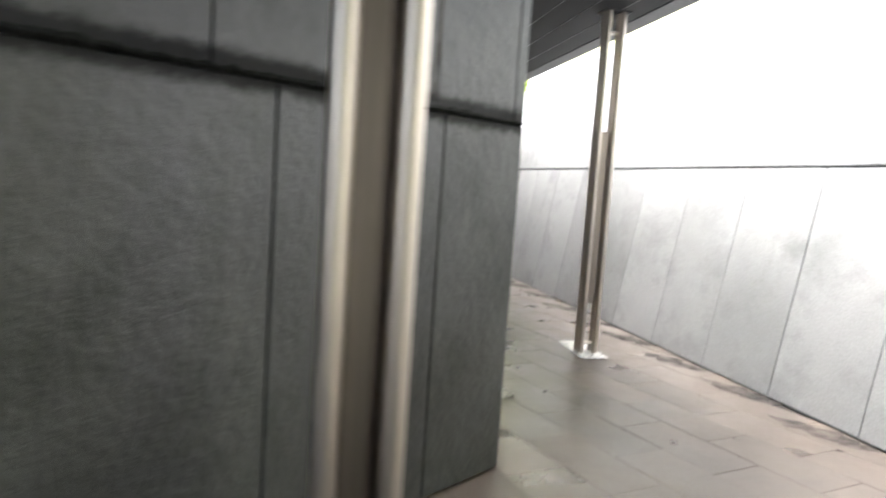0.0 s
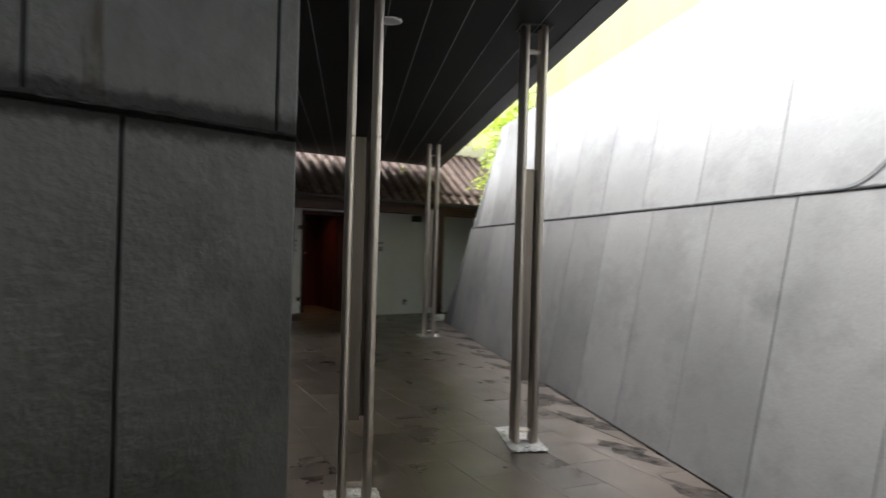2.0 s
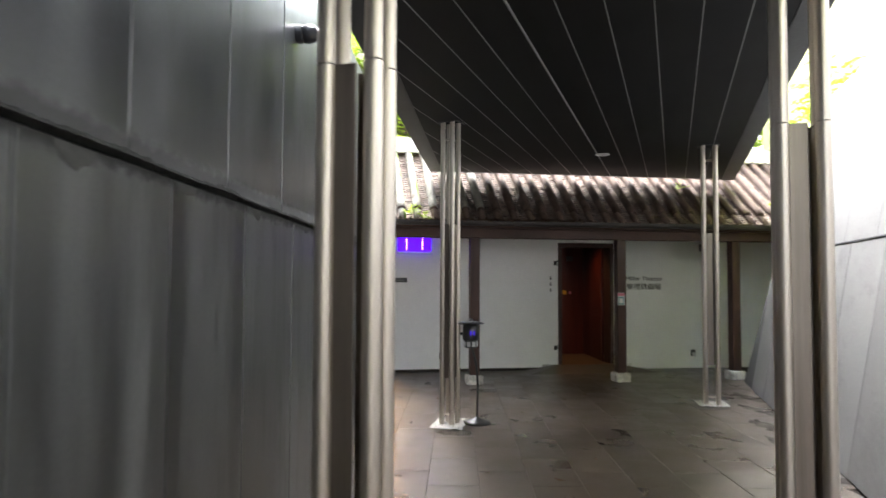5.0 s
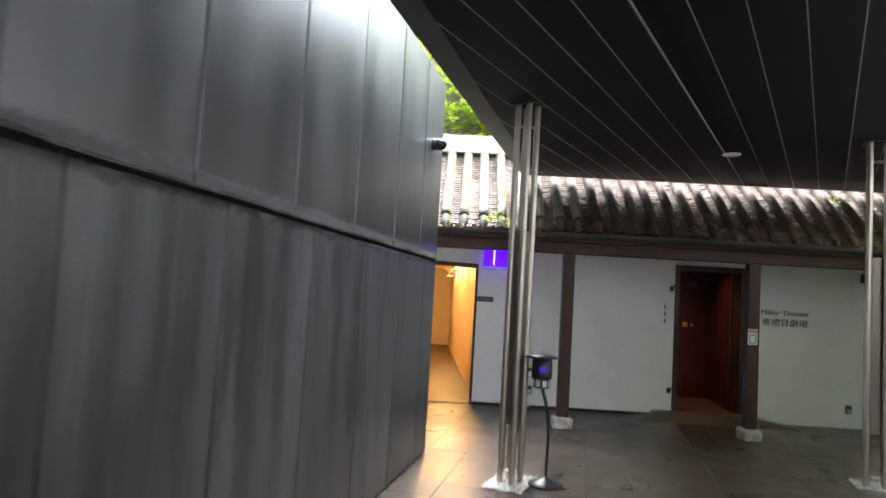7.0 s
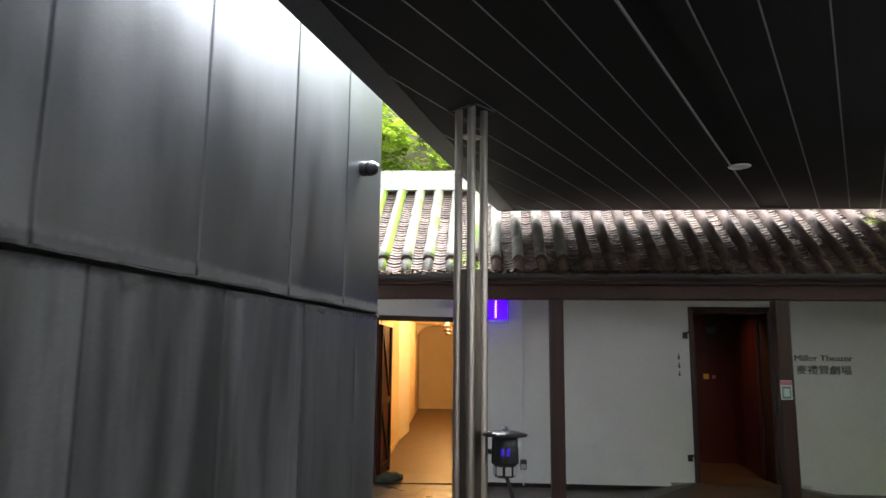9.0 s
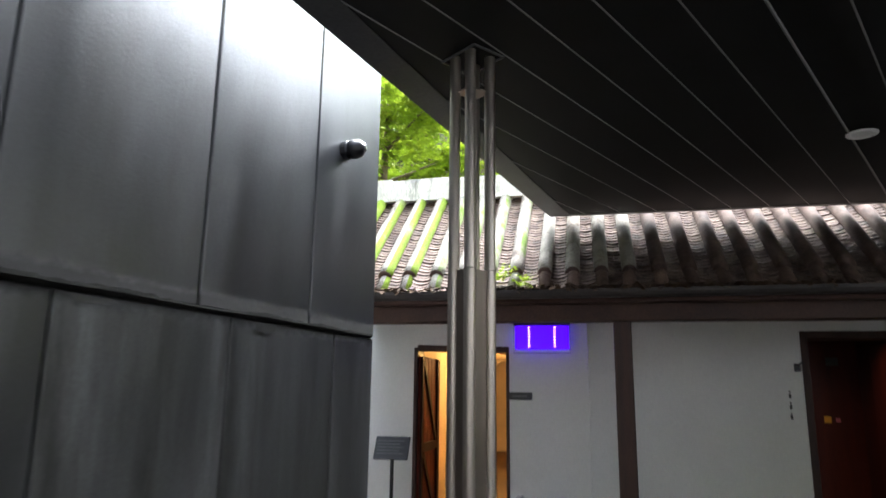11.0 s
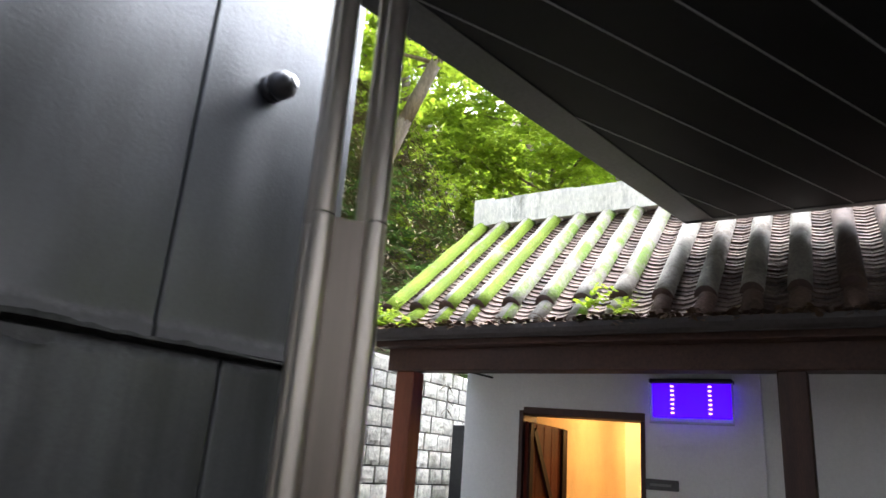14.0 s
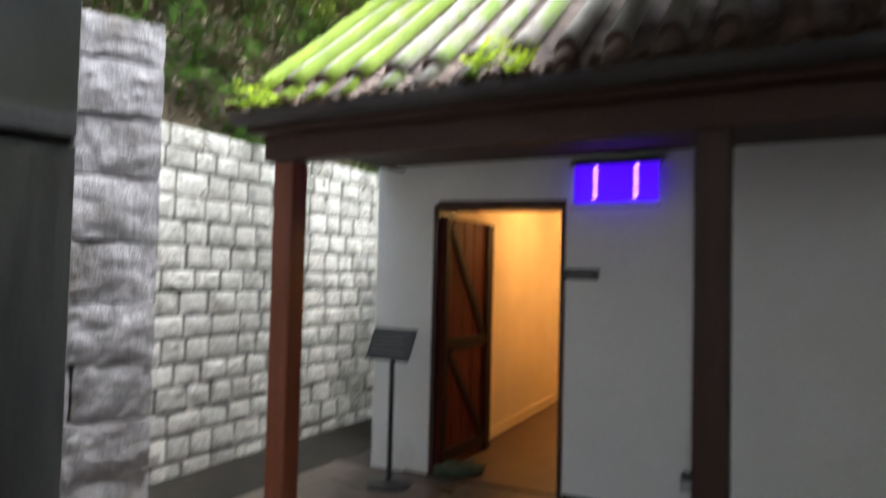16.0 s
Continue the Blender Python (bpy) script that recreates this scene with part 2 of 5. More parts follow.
def leafy(name, c1, c2):
    """Thin leaves that let some light through."""
    m = mat(name, c1, c2, rough=0.5, scale=1.5, fine=9, bump=0, vary=0.1, grain=0.45)
    t = m.node_tree
    b = t.nodes["Principled BSDF"]
    tr = t.nodes.new("ShaderNodeBsdfTranslucent")
    mx = t.nodes.new("ShaderNodeMixShader")
    mx.inputs[0].default_value = 0.45
    t.links.new(b.inputs["Base Color"].links[0].from_socket, tr.inputs["Color"])
    t.links.new(b.outputs[0], mx.inputs[1])
    t.links.new(tr.outputs[0], mx.inputs[2])
    t.links.new(mx.outputs[0], t.nodes["Material Output"].inputs["Surface"])
    return m


LEAF_A = leafy("leaf_bright", (0.17, 0.26, 0.014), (0.33, 0.43, 0.035))
LEAF_B = leafy("leaf_deep", (0.028, 0.065, 0.012), (0.07, 0.13, 0.02))
TWIG = mat("dry_twigs", (0.075, 0.055, 0.03), (0.15, 0.115, 0.06), rough=0.9, bump=0, vary=0.1, grain=0.4)
LIME = mat("lime_render", (0.3, 0.31, 0.12), (0.4, 0.4, 0.2), rough=0.8, scale=0.6, fine=20, bump=0.05, stretch=(1, 1, 0.1), vary=0, grain=0.06)
BLACK = mat("black_plastic", (0.018, 0.018, 0.02), (0.025, 0.025, 0.028), rough=0.35, bump=0, vary=0, grain=0.05)
GREYMETAL = mat("grey_plate", (0.06, 0.06, 0.062), (0.09, 0.09, 0.092), rough=0.5, metal=0.0, bump=0, vary=0)
ALU = plain("aluminium", (0.55, 0.55, 0.57), 0.3, 1.0)
LENS = plain("lamp_lens", (0.6, 0.6, 0.6), 0.3)
WHITE = plain("white_enamel", (0.75, 0.75, 0.75), 0.4)
UV = plain("violet_glow", (0.07, 0.0, 1.0), 0.4, 0.0, 0.15)
LED = plain("violet_led", (0.7, 0.3, 1.0), 0.4, 0.0, 0.9)
PAPER = plain("paper", (0.75, 0.75, 0.72), 0.7)
PINK = plain("pink_print", (0.62, 0.2, 0.27), 0.7)
TEAL = plain("teal_print", (0.12, 0.3, 0.36), 0.7)
YELLOW = plain("yellow_sticker", (0.85, 0.5, 0.05), 0.5)
INK = plain("dark_lettering", (0.025, 0.02, 0.02), 0.4)
DEADLEAF = mat("dead_leaf", (0.06, 0.035, 0.02), (0.14, 0.08, 0.04), rough=0.8, bump=0, vary=0.3)

# ---- building helpers ----
TH = radians(29.3)
HOUSE = Matrix.Translation((-2.4, 14.3, 0)) @ Matrix.Rotation(TH, 4, "Z")   # u along the front, v into the house


def hp(u, v, z=0.0):
    return HOUSE @ Vector((u, v, z))


def mesh_of(name, bm, material, smooth=False):
    me = bpy.data.meshes.new(name)
    bm.to_mesh(me)
    bm.free()
    for m in (material if isinstance(material, (list, tuple)) else [material]):
        me.materials.append(m)
    if smooth:
        me.polygons.foreach_set("use_smooth", [True] * len(me.polygons))
    return me


def thing(name, m, label, category, group="", kind=""):
    ob = new(name)
    ob.matrix_world = m
    ob.empty_display_size = 0.1
    return tagged(ob, label, category, group, kind)


def solid(name, bm, material, m=None, label="", category="", group="", kind="", smooth=False):
    ob = new(name, mesh_of(name, bm, material, smooth))
    if m is not None:
        ob.matrix_world = m
    return tagged(ob, label, category, group, kind)


def part(name, bm, material, parent, label="", m=None, smooth=False):
    me = bm if isinstance(bm, bpy.types.Mesh) else mesh_of(name, bm, material, smooth)
    ob = new(name, me)
    ob.parent = parent
    if m is not None:
        ob.matrix_basis = m
    return tagged(ob, label)


def box(lo, hi, bevel=0.0, m=None, bm=None):
    bm = bm or bmesh.new()
    lo, hi = Vector(lo), Vector(hi)
    r = bmesh.ops.create_cube(bm, size=1.0, matrix=Matrix.LocRotScale((lo + hi) / 2, None, hi - lo))
    if bevel:
        es = list({e for v in r["verts"] for e in v.link_edges})
        out = bmesh.ops.bevel(bm, geom=es, offset=bevel, segments=1, affect="EDGES", profile=0.5)
        if m:
            bmesh.ops.transform(bm, matrix=m, verts=list({v for f in out["faces"] for v in f.verts}))
    elif m:
        bmesh.ops.transform(bm, matrix=m, verts=r["verts"])
    return bm


def rod(a, b, r1, r2=None, seg=12, bm=None, caps=True):
    bm = bm or bmesh.new()
    a, b = Vector(a), Vector(b)
    d = b - a
    rot = d.to_track_quat("Z", "Y").to_matrix().to_4x4()
    bmesh.ops.create_cone(bm, cap_ends=caps, segments=seg, radius1=r1, radius2=r1 if r2 is None else r2, depth=d.length, matrix=Matrix.Translation((a + b) / 2) @ rot)
    return bm


def lathe(profile, seg=20, bm=None, m=None):
    """Turned shape from (radius, height) pairs."""
    bm = bm or bmesh.new()
    rings = []
    for r, z in profile:
        ring = []
        for i in range(seg):
            p = Vector((r * math.cos(2 * math.pi * i / seg), r * math.sin(2 * math.pi * i / seg), z))
            ring.append(bm.verts.new(m @ p if m else p))
        rings.append(ring)
    for a, b in zip(rings, rings[1:]):
        for i in range(seg):
            bm.faces.new((a[i], a[(i + 1) % seg], b[(i + 1) % seg], b[i]))
    bm.faces.new(rings[0][::-1])
    bm.faces.new(rings[-1])
    return bm


def prism(pts, z0, z1, bm=None):
    """Upright prism over a counter-clockwise outline."""
    bm = bm or bmesh.new()
    lo = [bm.verts.new((x, y, z0)) for x, y in pts]
    hi = [bm.verts.new((x, y, z1)) for x, y in pts]
    bm.faces.new(lo[::-1])
    bm.faces.new(hi)
    n = len(pts)
    for i in range(n):
        bm.faces.new((lo[i], lo[(i + 1) % n], hi[(i + 1) % n], hi[i]))
    return bm


# ---- ground ----
bm = bmesh.new()
for q in (((-300, -300), (300, -300), (300, 300), (-300, 300)),):
    bm.faces.new([bm.verts.new((x, y, -0.012)) for x, y in q])
ground = solid("ground", bm, GROUT, label="dark earth and paving bed under the courtyard", category="ground", kind="structure")

# ---- clad walls ----
CORNER, END = Vector((1.465, 3.671)), Vector((-1.176, 11.097))
FACE1 = radians(40.4)
D1 = Vector((-math.cos(FACE1), -math.sin(FACE1)))     # from the corner back past the start
D2 = (END - CORNER).normalized()                        # from the corner to the house
TOP = 3.86
JOINT = 1.985
IN1, IN2 = Vector((math.sin(FACE1), -math.cos(FACE1))) * -1, Vector((-D2.y, D2.x))


def clad_wall(name, origin, along, inward, length, lower, upper, label, lean=0.0, stone=STONE, edge=None, core=0.28, top=TOP, gap=0.011, side=0.004, stone_up=None):
    """A wall of stone panels on a dark core. along: unit way in plan; lower and upper: joint places along it; edge(z): where the raking far end stands."""
    wall = thing(name, Matrix.Identity(4), label, "wall", kind="structure")
    edge = edge or (lambda z: length)

    def at(s, z, depth):
        p = origin + along * s + inward * (depth + lean * z)
        return Vector((p.x, p.y, z))
    for z0, z1, cuts in ((0.012, JOINT - gap, lower), (JOINT + gap, top, upper)):
        cs = [0.0] + [c for c in cuts if 0.0 < c < length] + [1e9]
        for a, b in zip(cs, cs[1:]):
            bm = bmesh.new()
            ga, gb = (0.0 if a == 0.0 else side), side
            if a > min(edge(z0), edge(z1)):
                continue
            ring = []
            bev = 0.005
            jut = random.uniform(0.0, 0.003)
            for depth, ins in ((0.03, 0.0), (bev - jut, 0.0), (-jut, bev)):
                row = []
                for s, z in ((a + ga, z0), (None, z0), (None, z1), (a + ga, z1)):
                    e = min(b - gb, edge(z)) if s is None else s
                    ss = e - ins if s is None else s + ins
                    row.append(bm.verts.new(at(ss, z + (ins if z == z0 else -ins), depth)))
                ring.append(row)
            for r1, r2 in zip(ring, ring[1:]):
                for i in range(4):
                    bm.faces.new((r1[i], r1[(i + 1) % 4], r2[(i + 1) % 4], r2[i]))
            bm.faces.new(ring[-1])
            bmesh.ops.recalc_face_normals(bm, faces=bm.faces)
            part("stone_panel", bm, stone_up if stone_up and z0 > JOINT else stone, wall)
    bm = bmesh.new()
    lo = [at(0, -0.02, 0.03), at(edge(0), -0.02, 0.03), at(edge(0), -0.02, core), at(0, -0.02, core)]
    hi = [at(0, top - 0.004, 0.03), at(edge(top), top - 0.004, 0.03), at(edge(top), top - 0.004, core), at(0, top - 0.004, core)]
    vl, vh = [bm.verts.new(p) for p in lo], [bm.verts.new(p) for p in hi]
    bm.faces.new(vl), bm.faces.new(vh)
    for i in range(4):
        bm.faces.new((vl[i], vl[(i + 1) % 4], vh[(i + 1) % 4], vh[i]))
    bmesh.ops.recalc_face_normals(bm, faces=bm.faces)
    part("core", bm, BACKING_R if stone == STONE_R else BACKING, wall, "dark wall core behind the panels")
    # black lichen has crept out of the horizontal joint
    bm = bmesh.new()
    step, rise = 0.018, (0.006 if stone == STONE_R else 0.02)
    n_ = int(edge(JOINT) / step)
    rows_ = []
    for k in range(n_ + 1):
        q = k * step
        a = max(0.0, 0.35 + noise.noise(Vector((q * 2.3, length, 1.0))) + 0.6 * noise.noise(Vector((q * 19.0, length, 4.0))))
        b = max(0.0, 0.1 + noise.noise(Vector((q * 1.7, length, 7.0))) + 0.7 * noise.noise(Vector((q * 23.0, length, 9.0))))
        rows_.append([bm.verts.new(at(q, z, dp)) for z, dp in ((JOINT + gap + rise * a, -0.0034), (JOINT + gap * 0.4 + rise * a * 0.3, -0.008), (JOINT - gap * 0.5, 0.012), (JOINT - gap - 0.6 * rise * b, -0.0034))])
    for ra, rb in zip(rows_, rows_[1:]):
        for i in range(3):
            bm.faces.new((ra[i], ra[i + 1], rb[i + 1], rb[i]))
    part("joint_crust", bm, CRUST_R if stone == STONE_R else CRUST, wall, "dark lichen crust along the joint")
    return wall


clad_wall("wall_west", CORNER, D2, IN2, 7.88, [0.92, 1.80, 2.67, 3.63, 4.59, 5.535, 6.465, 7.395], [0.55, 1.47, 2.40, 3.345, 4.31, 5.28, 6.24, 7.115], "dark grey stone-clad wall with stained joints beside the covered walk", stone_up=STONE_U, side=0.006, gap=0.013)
clad_wall("wall_south", CORNER, D1, IN1, 9.0, [0.65 + 0.97 * i for i in range(9)], [0.09] + [0.93 + 0.97 * i for i in range(9)], "dark grey rough stone-clad wall with grimy horizontal joint", stone=STONE_S)
# the solid block behind both faces
back = [CORNER + IN1 * 0.3 + IN2 * 0.3, END + IN2 * 0.28 - D2 * 0.02, END + IN2 * 3.2 - D2 * 0.02, CORNER + D1 * 9.0 + IN1 * 3.0, CORNER + D1 * 9.0 + IN1 * 0.28]
pts = [(p.x, p.y) for p in back]
solid("wall_block", prism(pts, -0.02, TOP - 0.02), FASCIA, label="solid dark building block behind the stone cladding", category="wall", kind="structure")

STAIN = mat("lichen_stain", (0.03, 0.031, 0.03), (0.06, 0.061, 0.058), rough=0.7, vary=0.2, bump=0.2)
rnd = random.Random(23)
for i in range(7):
    sw_ = 0.95 + 0.932 * i + rnd.uniform(-0.06, 0.25)
    p = CORNER + D2 * sw_ - IN2 * 0.0055
    w_, h_ = rnd.uniform(0.05, 0.11), rnd.uniform(0.03, 0.07)
    bm = bmesh.new()
    vs = [bm.verts.new((w_ * math.cos(math.pi * k / 10) * (1 + rnd.uniform(-.1, .1)), 0, -h_ * math.sin(math.pi * k / 10) * (1 + rnd.uniform(-.2, .2)))) for k in range(11)]
    bm.faces.new(vs)
    solid("lichen_stain", bm, STAIN, pose(p.x, p.y, JOINT - 0.02, 0, 0, math.degrees(math.atan2(D2.y, D2.x))), "dark lichen stain below the wall joint", "stain", "stains below the joint")

RUST = mat("rust_streak", (0.055, 0.043, 0.028), (0.085, 0.063, 0.04), rough=0.6, scale=8, fine=40, bump=0.1, vary=0, stretch=(1, 1, 0.2))


def worn(material, scale, tall, lo, hi):
    """Break a stain or patch up so that the surface under it shows through in ragged holes."""
    t = material.node_tree
    clear, holes, fade = t.nodes.new("ShaderNodeBsdfTransparent"), nd(t, "ShaderNodeTexNoise", Scale=scale, Detail=6.0, Roughness=0.7), t.nodes.new("ShaderNodeMapRange")
    fade.inputs["From Min"].default_value, fade.inputs["From Max"].default_value = lo, hi
    spread = t.nodes.new("ShaderNodeMapping")
    spread.inputs["Scale"].default_value = (1, 1, tall)
    t.links.new(t.nodes.new("ShaderNodeNewGeometry").outputs["Position"], spread.inputs["Vector"])
    t.links.new(spread.outputs[0], holes.inputs["Vector"])
    t.links.new(holes.outputs["Fac"], fade.inputs["Value"])
    blend = t.nodes.new("ShaderNodeMixShader")
    t.links.new(fade.outputs[0], blend.inputs[0])
    t.links.new(clear.outputs[0], blend.inputs[1])
    t.links.new(t.nodes["Principled BSDF"].outputs[0], blend.inputs[2])
    t.links.new(blend.outputs[0], t.nodes["Material Output"].inputs["Surface"])


worn(RUST, 22.0, 0.12, 0.4, 0.72)
p = CORNER + D1 * 0.74 - IN1 * 0.0045
bm = bmesh.new()
ra_ = [bm.verts.new((-0.036 + 0.0026 * k + 0.012 * noise.noise(Vector((k * 0.7, 0, 0))), 0, 0.08 * k)) for k in range(9)]
rb_ = [bm.verts.new((0.034 - 0.0026 * k + 0.012 * noise.noise(Vector((k * 0.7, 5, 0))), 0, 0.08 * k)) for k in range(9)]
for k in range(8):
    bm.faces.new((ra_[k], rb_[k], rb_[k + 1], ra_[k + 1]))
solid("rust_streak", bm, RUST, pose(p.x, p.y, 2.02, 0, 0, math.degrees(FACE1)), "brown rust streak down the stone panel", "stain")

RW0 = Vector((4.58 + 0.086 * 4.0, -4.0))
RD = Vector((-0.086, 1.0)).normalized()
RIN = Vector((RD.y, -RD.x))
RL = 19.55
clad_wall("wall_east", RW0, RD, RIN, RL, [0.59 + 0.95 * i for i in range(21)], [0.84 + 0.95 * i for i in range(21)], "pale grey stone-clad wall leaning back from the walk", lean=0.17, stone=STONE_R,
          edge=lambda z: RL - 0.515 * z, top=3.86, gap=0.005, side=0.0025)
# a curved water mark rising from the joint
bm = bmesh.new()
lo_, hi_ = [], []
for k in range(13):
    f = k / 12
    y, z, w = 4.82 - 0.39 * f, 2.0 + 0.18 * f ** 2.6, 0.004 + 0.014 * f
    lo_.append(bm.verts.new((4.58 - 0.086 * y + 0.17 * (z - w) - 0.006, y, z - w)))
    hi_.append(bm.verts.new((4.58 - 0.086 * y + 0.17 * (z + w) - 0.006, y, z + w)))
for k in range(12):
    bm.faces.new((lo_[k], lo_[k + 1], hi_[k + 1], hi_[k]))
solid("water_mark", bm, mat("grey_water_mark", (0.12, 0.12, 0.12), (0.2, 0.2, 0.2), rough=0.7, vary=0, bump=0), label="curved grey water mark on the pale stone", category="stain")

# ---- canopy ----
outline = [(-1.51, 13.80), (1.68, 3.14), (-3.4, -1.13), (-2.0, -5.0), (3.9, -5.0), (3.60, 4.0), (3.22, 16.45)]
canopy = thing("ceiling", Matrix.Identity(4), "dark slatted canopy over the covered walk", "canopy", kind="structure")
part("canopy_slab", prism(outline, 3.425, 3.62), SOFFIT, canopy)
SZ = 3.405


def clip_line(poly, x_at, y0=-7.0, y1=17.0, step=0.05):
    """The stretches of y in which the line x_at(y) lies inside the outline."""
    inside, runs, y = False, [], y0
    while y <= y1:
        x, hit = x_at(y), False
        for (xa, ya), (xb, yb) in zip(poly, poly[1:] + poly[:1]):
            if (ya > y) != (yb > y) and x < (xb - xa) * (y - ya) / (yb - ya) + xa:
                hit = not hit
        if hit and not inside:
            runs.append([y, y])
        if hit:
            runs[-1][1] = y
        inside = hit
        y += step
    return runs


boards = bmesh.new()
seams = bmesh.new()
for k in range(-28, 16):
    xa = lambda y, k=k: 1.40 + 0.3055 * k - 0.035 * (y - 10.0)
    r1, r2 = clip_line(outline, xa), clip_line(outline, lambda y: xa(y) + 0.3055)
    for (a0, a1), (b0, b1) in zip(r1, r2):
        q = [(xa(a0) + 0.005, a0), (xa(b0) + 0.3005, b0), (xa(b1) + 0.3005, b1), (xa(a1) + 0.005, a1)]
        prism(q, SZ, SZ + 0.018, boards)
    for a0, a1 in r1:
        if a1 - a0 > 0.4:
            prism([(xa(a0) - 0.0045, a0), (xa(a0) + 0.0045, a0), (xa(a1) + 0.0045, a1), (xa(a1) - 0.0045, a1)], SZ - 0.003, SZ + 0.019, seams)
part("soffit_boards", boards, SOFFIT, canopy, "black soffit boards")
part("soffit_seams", seams, SEAM, canopy, "pale thin seams between boards")
for i, (w, z) in enumerate(((0.2, SZ - 0.006),)):
    n = len(outline)
    for a, b in zip(outline, outline[1:] + outline[:1]):
        A, B = Vector(a), Vector(b)
        d = (B - A).normalized()
        nn = Vector((d.y, -d.x))
        wd = 0.06 if a == (3.22, 16.45) else w
        mid = (A + B) / 2 + nn * 0.05
        cen = Vector((1.4, 6))
        if (mid - cen).length > ((A + B) / 2 - nn * 0.05 - cen).length:
            nn = -nn
        q = [A, B, B + nn * wd, A + nn * wd]
        bm = prism([(p.x, p.y) for p in q], z, 3.64)
        bmesh.ops.recalc_face_normals(bm, faces=bm.faces)
        part("edge_board", bm, FASCIA, canopy, "dark grey canopy edge")


# ---- steel columns ----
def column(hx, hy):
    c = thing("steel_column", Matrix.Identity(4), "cluster of four brushed steel tubes on a pebble footing", "column", "columns of the covered walk")
    r = 0.0295
    for sx, sy in ((-1, -1), (1, -1), (1, 1), (-1, 1)):
        p = (sx * hx, sy * hy)
        part("tube", rod((*p, 0.0), (*p, 2.238), r, seg=20, caps=False), STEEL, c, smooth=True)
        part("tube", rod((*p, 2.243), (*p, 3.42), r - 0.001, seg=20, caps=False), STEEL, c, smooth=True)
    part("web_plate", box((hx - 0.004, -hy, 0.52), (hx + 0.004, hy, 2.24), 0.0015), STEEL_D, c, "darker steel web plate between two tubes")
    part("web_plate", box((-hx - 0.004, -hy, 0.52), (-hx + 0.004, hy, 2.24), 0.0015), STEEL_D, c, "darker steel web plate between two tubes")
    part("web_plate", box((-hx + 0.006, -hy - 0.004, 0.52), (0.02, -hy + 0.004, 2.24), 0.0015), STEEL_D, c, "darker steel web plate between two tubes")
    part("web_plate", box((-0.02, hy - 0.004, 0.52), (hx - 0.006, hy + 0.004, 2.24), 0.0015), STEEL_D, c, "darker steel web plate between two tubes")
    for z in (0.1, 3.2):
        part("tie_plate", box((-hx, -hy, z), (hx, hy, z + 0.012), 0.003), STEEL, c)
    for a, b in (((-0.135, -0.11), (0.135, -0.098)), ((-0.135, 0.098), (0.135, 0.11)), ((-0.135, -0.098), (-0.122, 0.098)), ((0.122, -0.098), (0.135, 0.098))):
        part("collar", box((*a, 3.392), (*b, 3.404), 0.002), GREYMETAL, c, "dark steel frame where the column meets the soffit")
    return c


column(0.06, 0.069).matrix_world = pose(-0.005, 10.675, 0, 0, 0, -9)
COLS = [(1.69, 5.22), (3.03, 6.50), (2.765, 13.05), (0.56, 1.47)]
first = column(0.076, 0.05)
first.matrix_world = pose(*COLS[0], 0, 0, 0, 3)
for x, y in COLS[1:]:
    copy_thing(first, pose(x, y, 0, 0, 0, 3))


def footing(x, y, r, w, l):
    bm = bmesh.new()
    nx, ny = 16, max(8, int(16 * l / w))
    grid = [[bm.verts.new((w * (i / nx - 0.5) + random.uniform(-0.006, 0.006), l * (j / ny - 0.5) + random.uniform(-0.006, 0.006), random.uniform(0.002, 0.02))) for i in range(nx + 1)] for j in range(ny + 1)]
    for j in range(ny):
        for i in range(nx):
            bm.faces.new((grid[j][i], grid[j][i + 1], grid[j + 1][i + 1], grid[j + 1][i]))
    solid("pebble_footing", bm, PEBBLE, pose(x, y, 0, 0, 0, r), "rough white pebble patch round a column foot", "footing", "pebble footings")


footing(0.0, 10.68, 10, 0.36, 0.6)
footing(1.70, 5.18, 10, 0.34, 0.5)
footing(3.03, 6.58, 0, 0.3, 0.72)
footing(2.765, 13.1, 10, 0.38, 0.42)
footing(0.56, 1.47, 10, 0.34, 0.5)


# ---- lamps on the canopy and the wall ----
def downlight(x, y):
    c = thing("downlight", pose(x, y, SZ), "round recessed ceiling light with a white rim, unlit", "ceiling light", "recessed ceiling lights")
    bm = bmesh.new()
    prof = [(0.062, 0.0), (0.085, -0.012), (0.1, -0.006), (0.1, 0.0)]
    seg = 28
    rings = [[bm.verts.new((r * math.cos(2 * math.pi * i / seg), r * math.sin(2 * math.pi * i / seg), z)) for i in range(seg)] for r, z in prof]
    for a, b in zip(rings, rings[1:]):
        for i in range(seg):
            bm.faces.new((a[i], a[(i + 1) % seg], b[(i + 1) % seg], b[i]))
    part("rim", bm, WHITE, c, "white rim")
    part("lens", lathe([(0.064, -0.004), (0.064, 0.0)]), LENS, c)
    return c


downlight(1.85, 6.53)
downlight(1.36, 13.22)


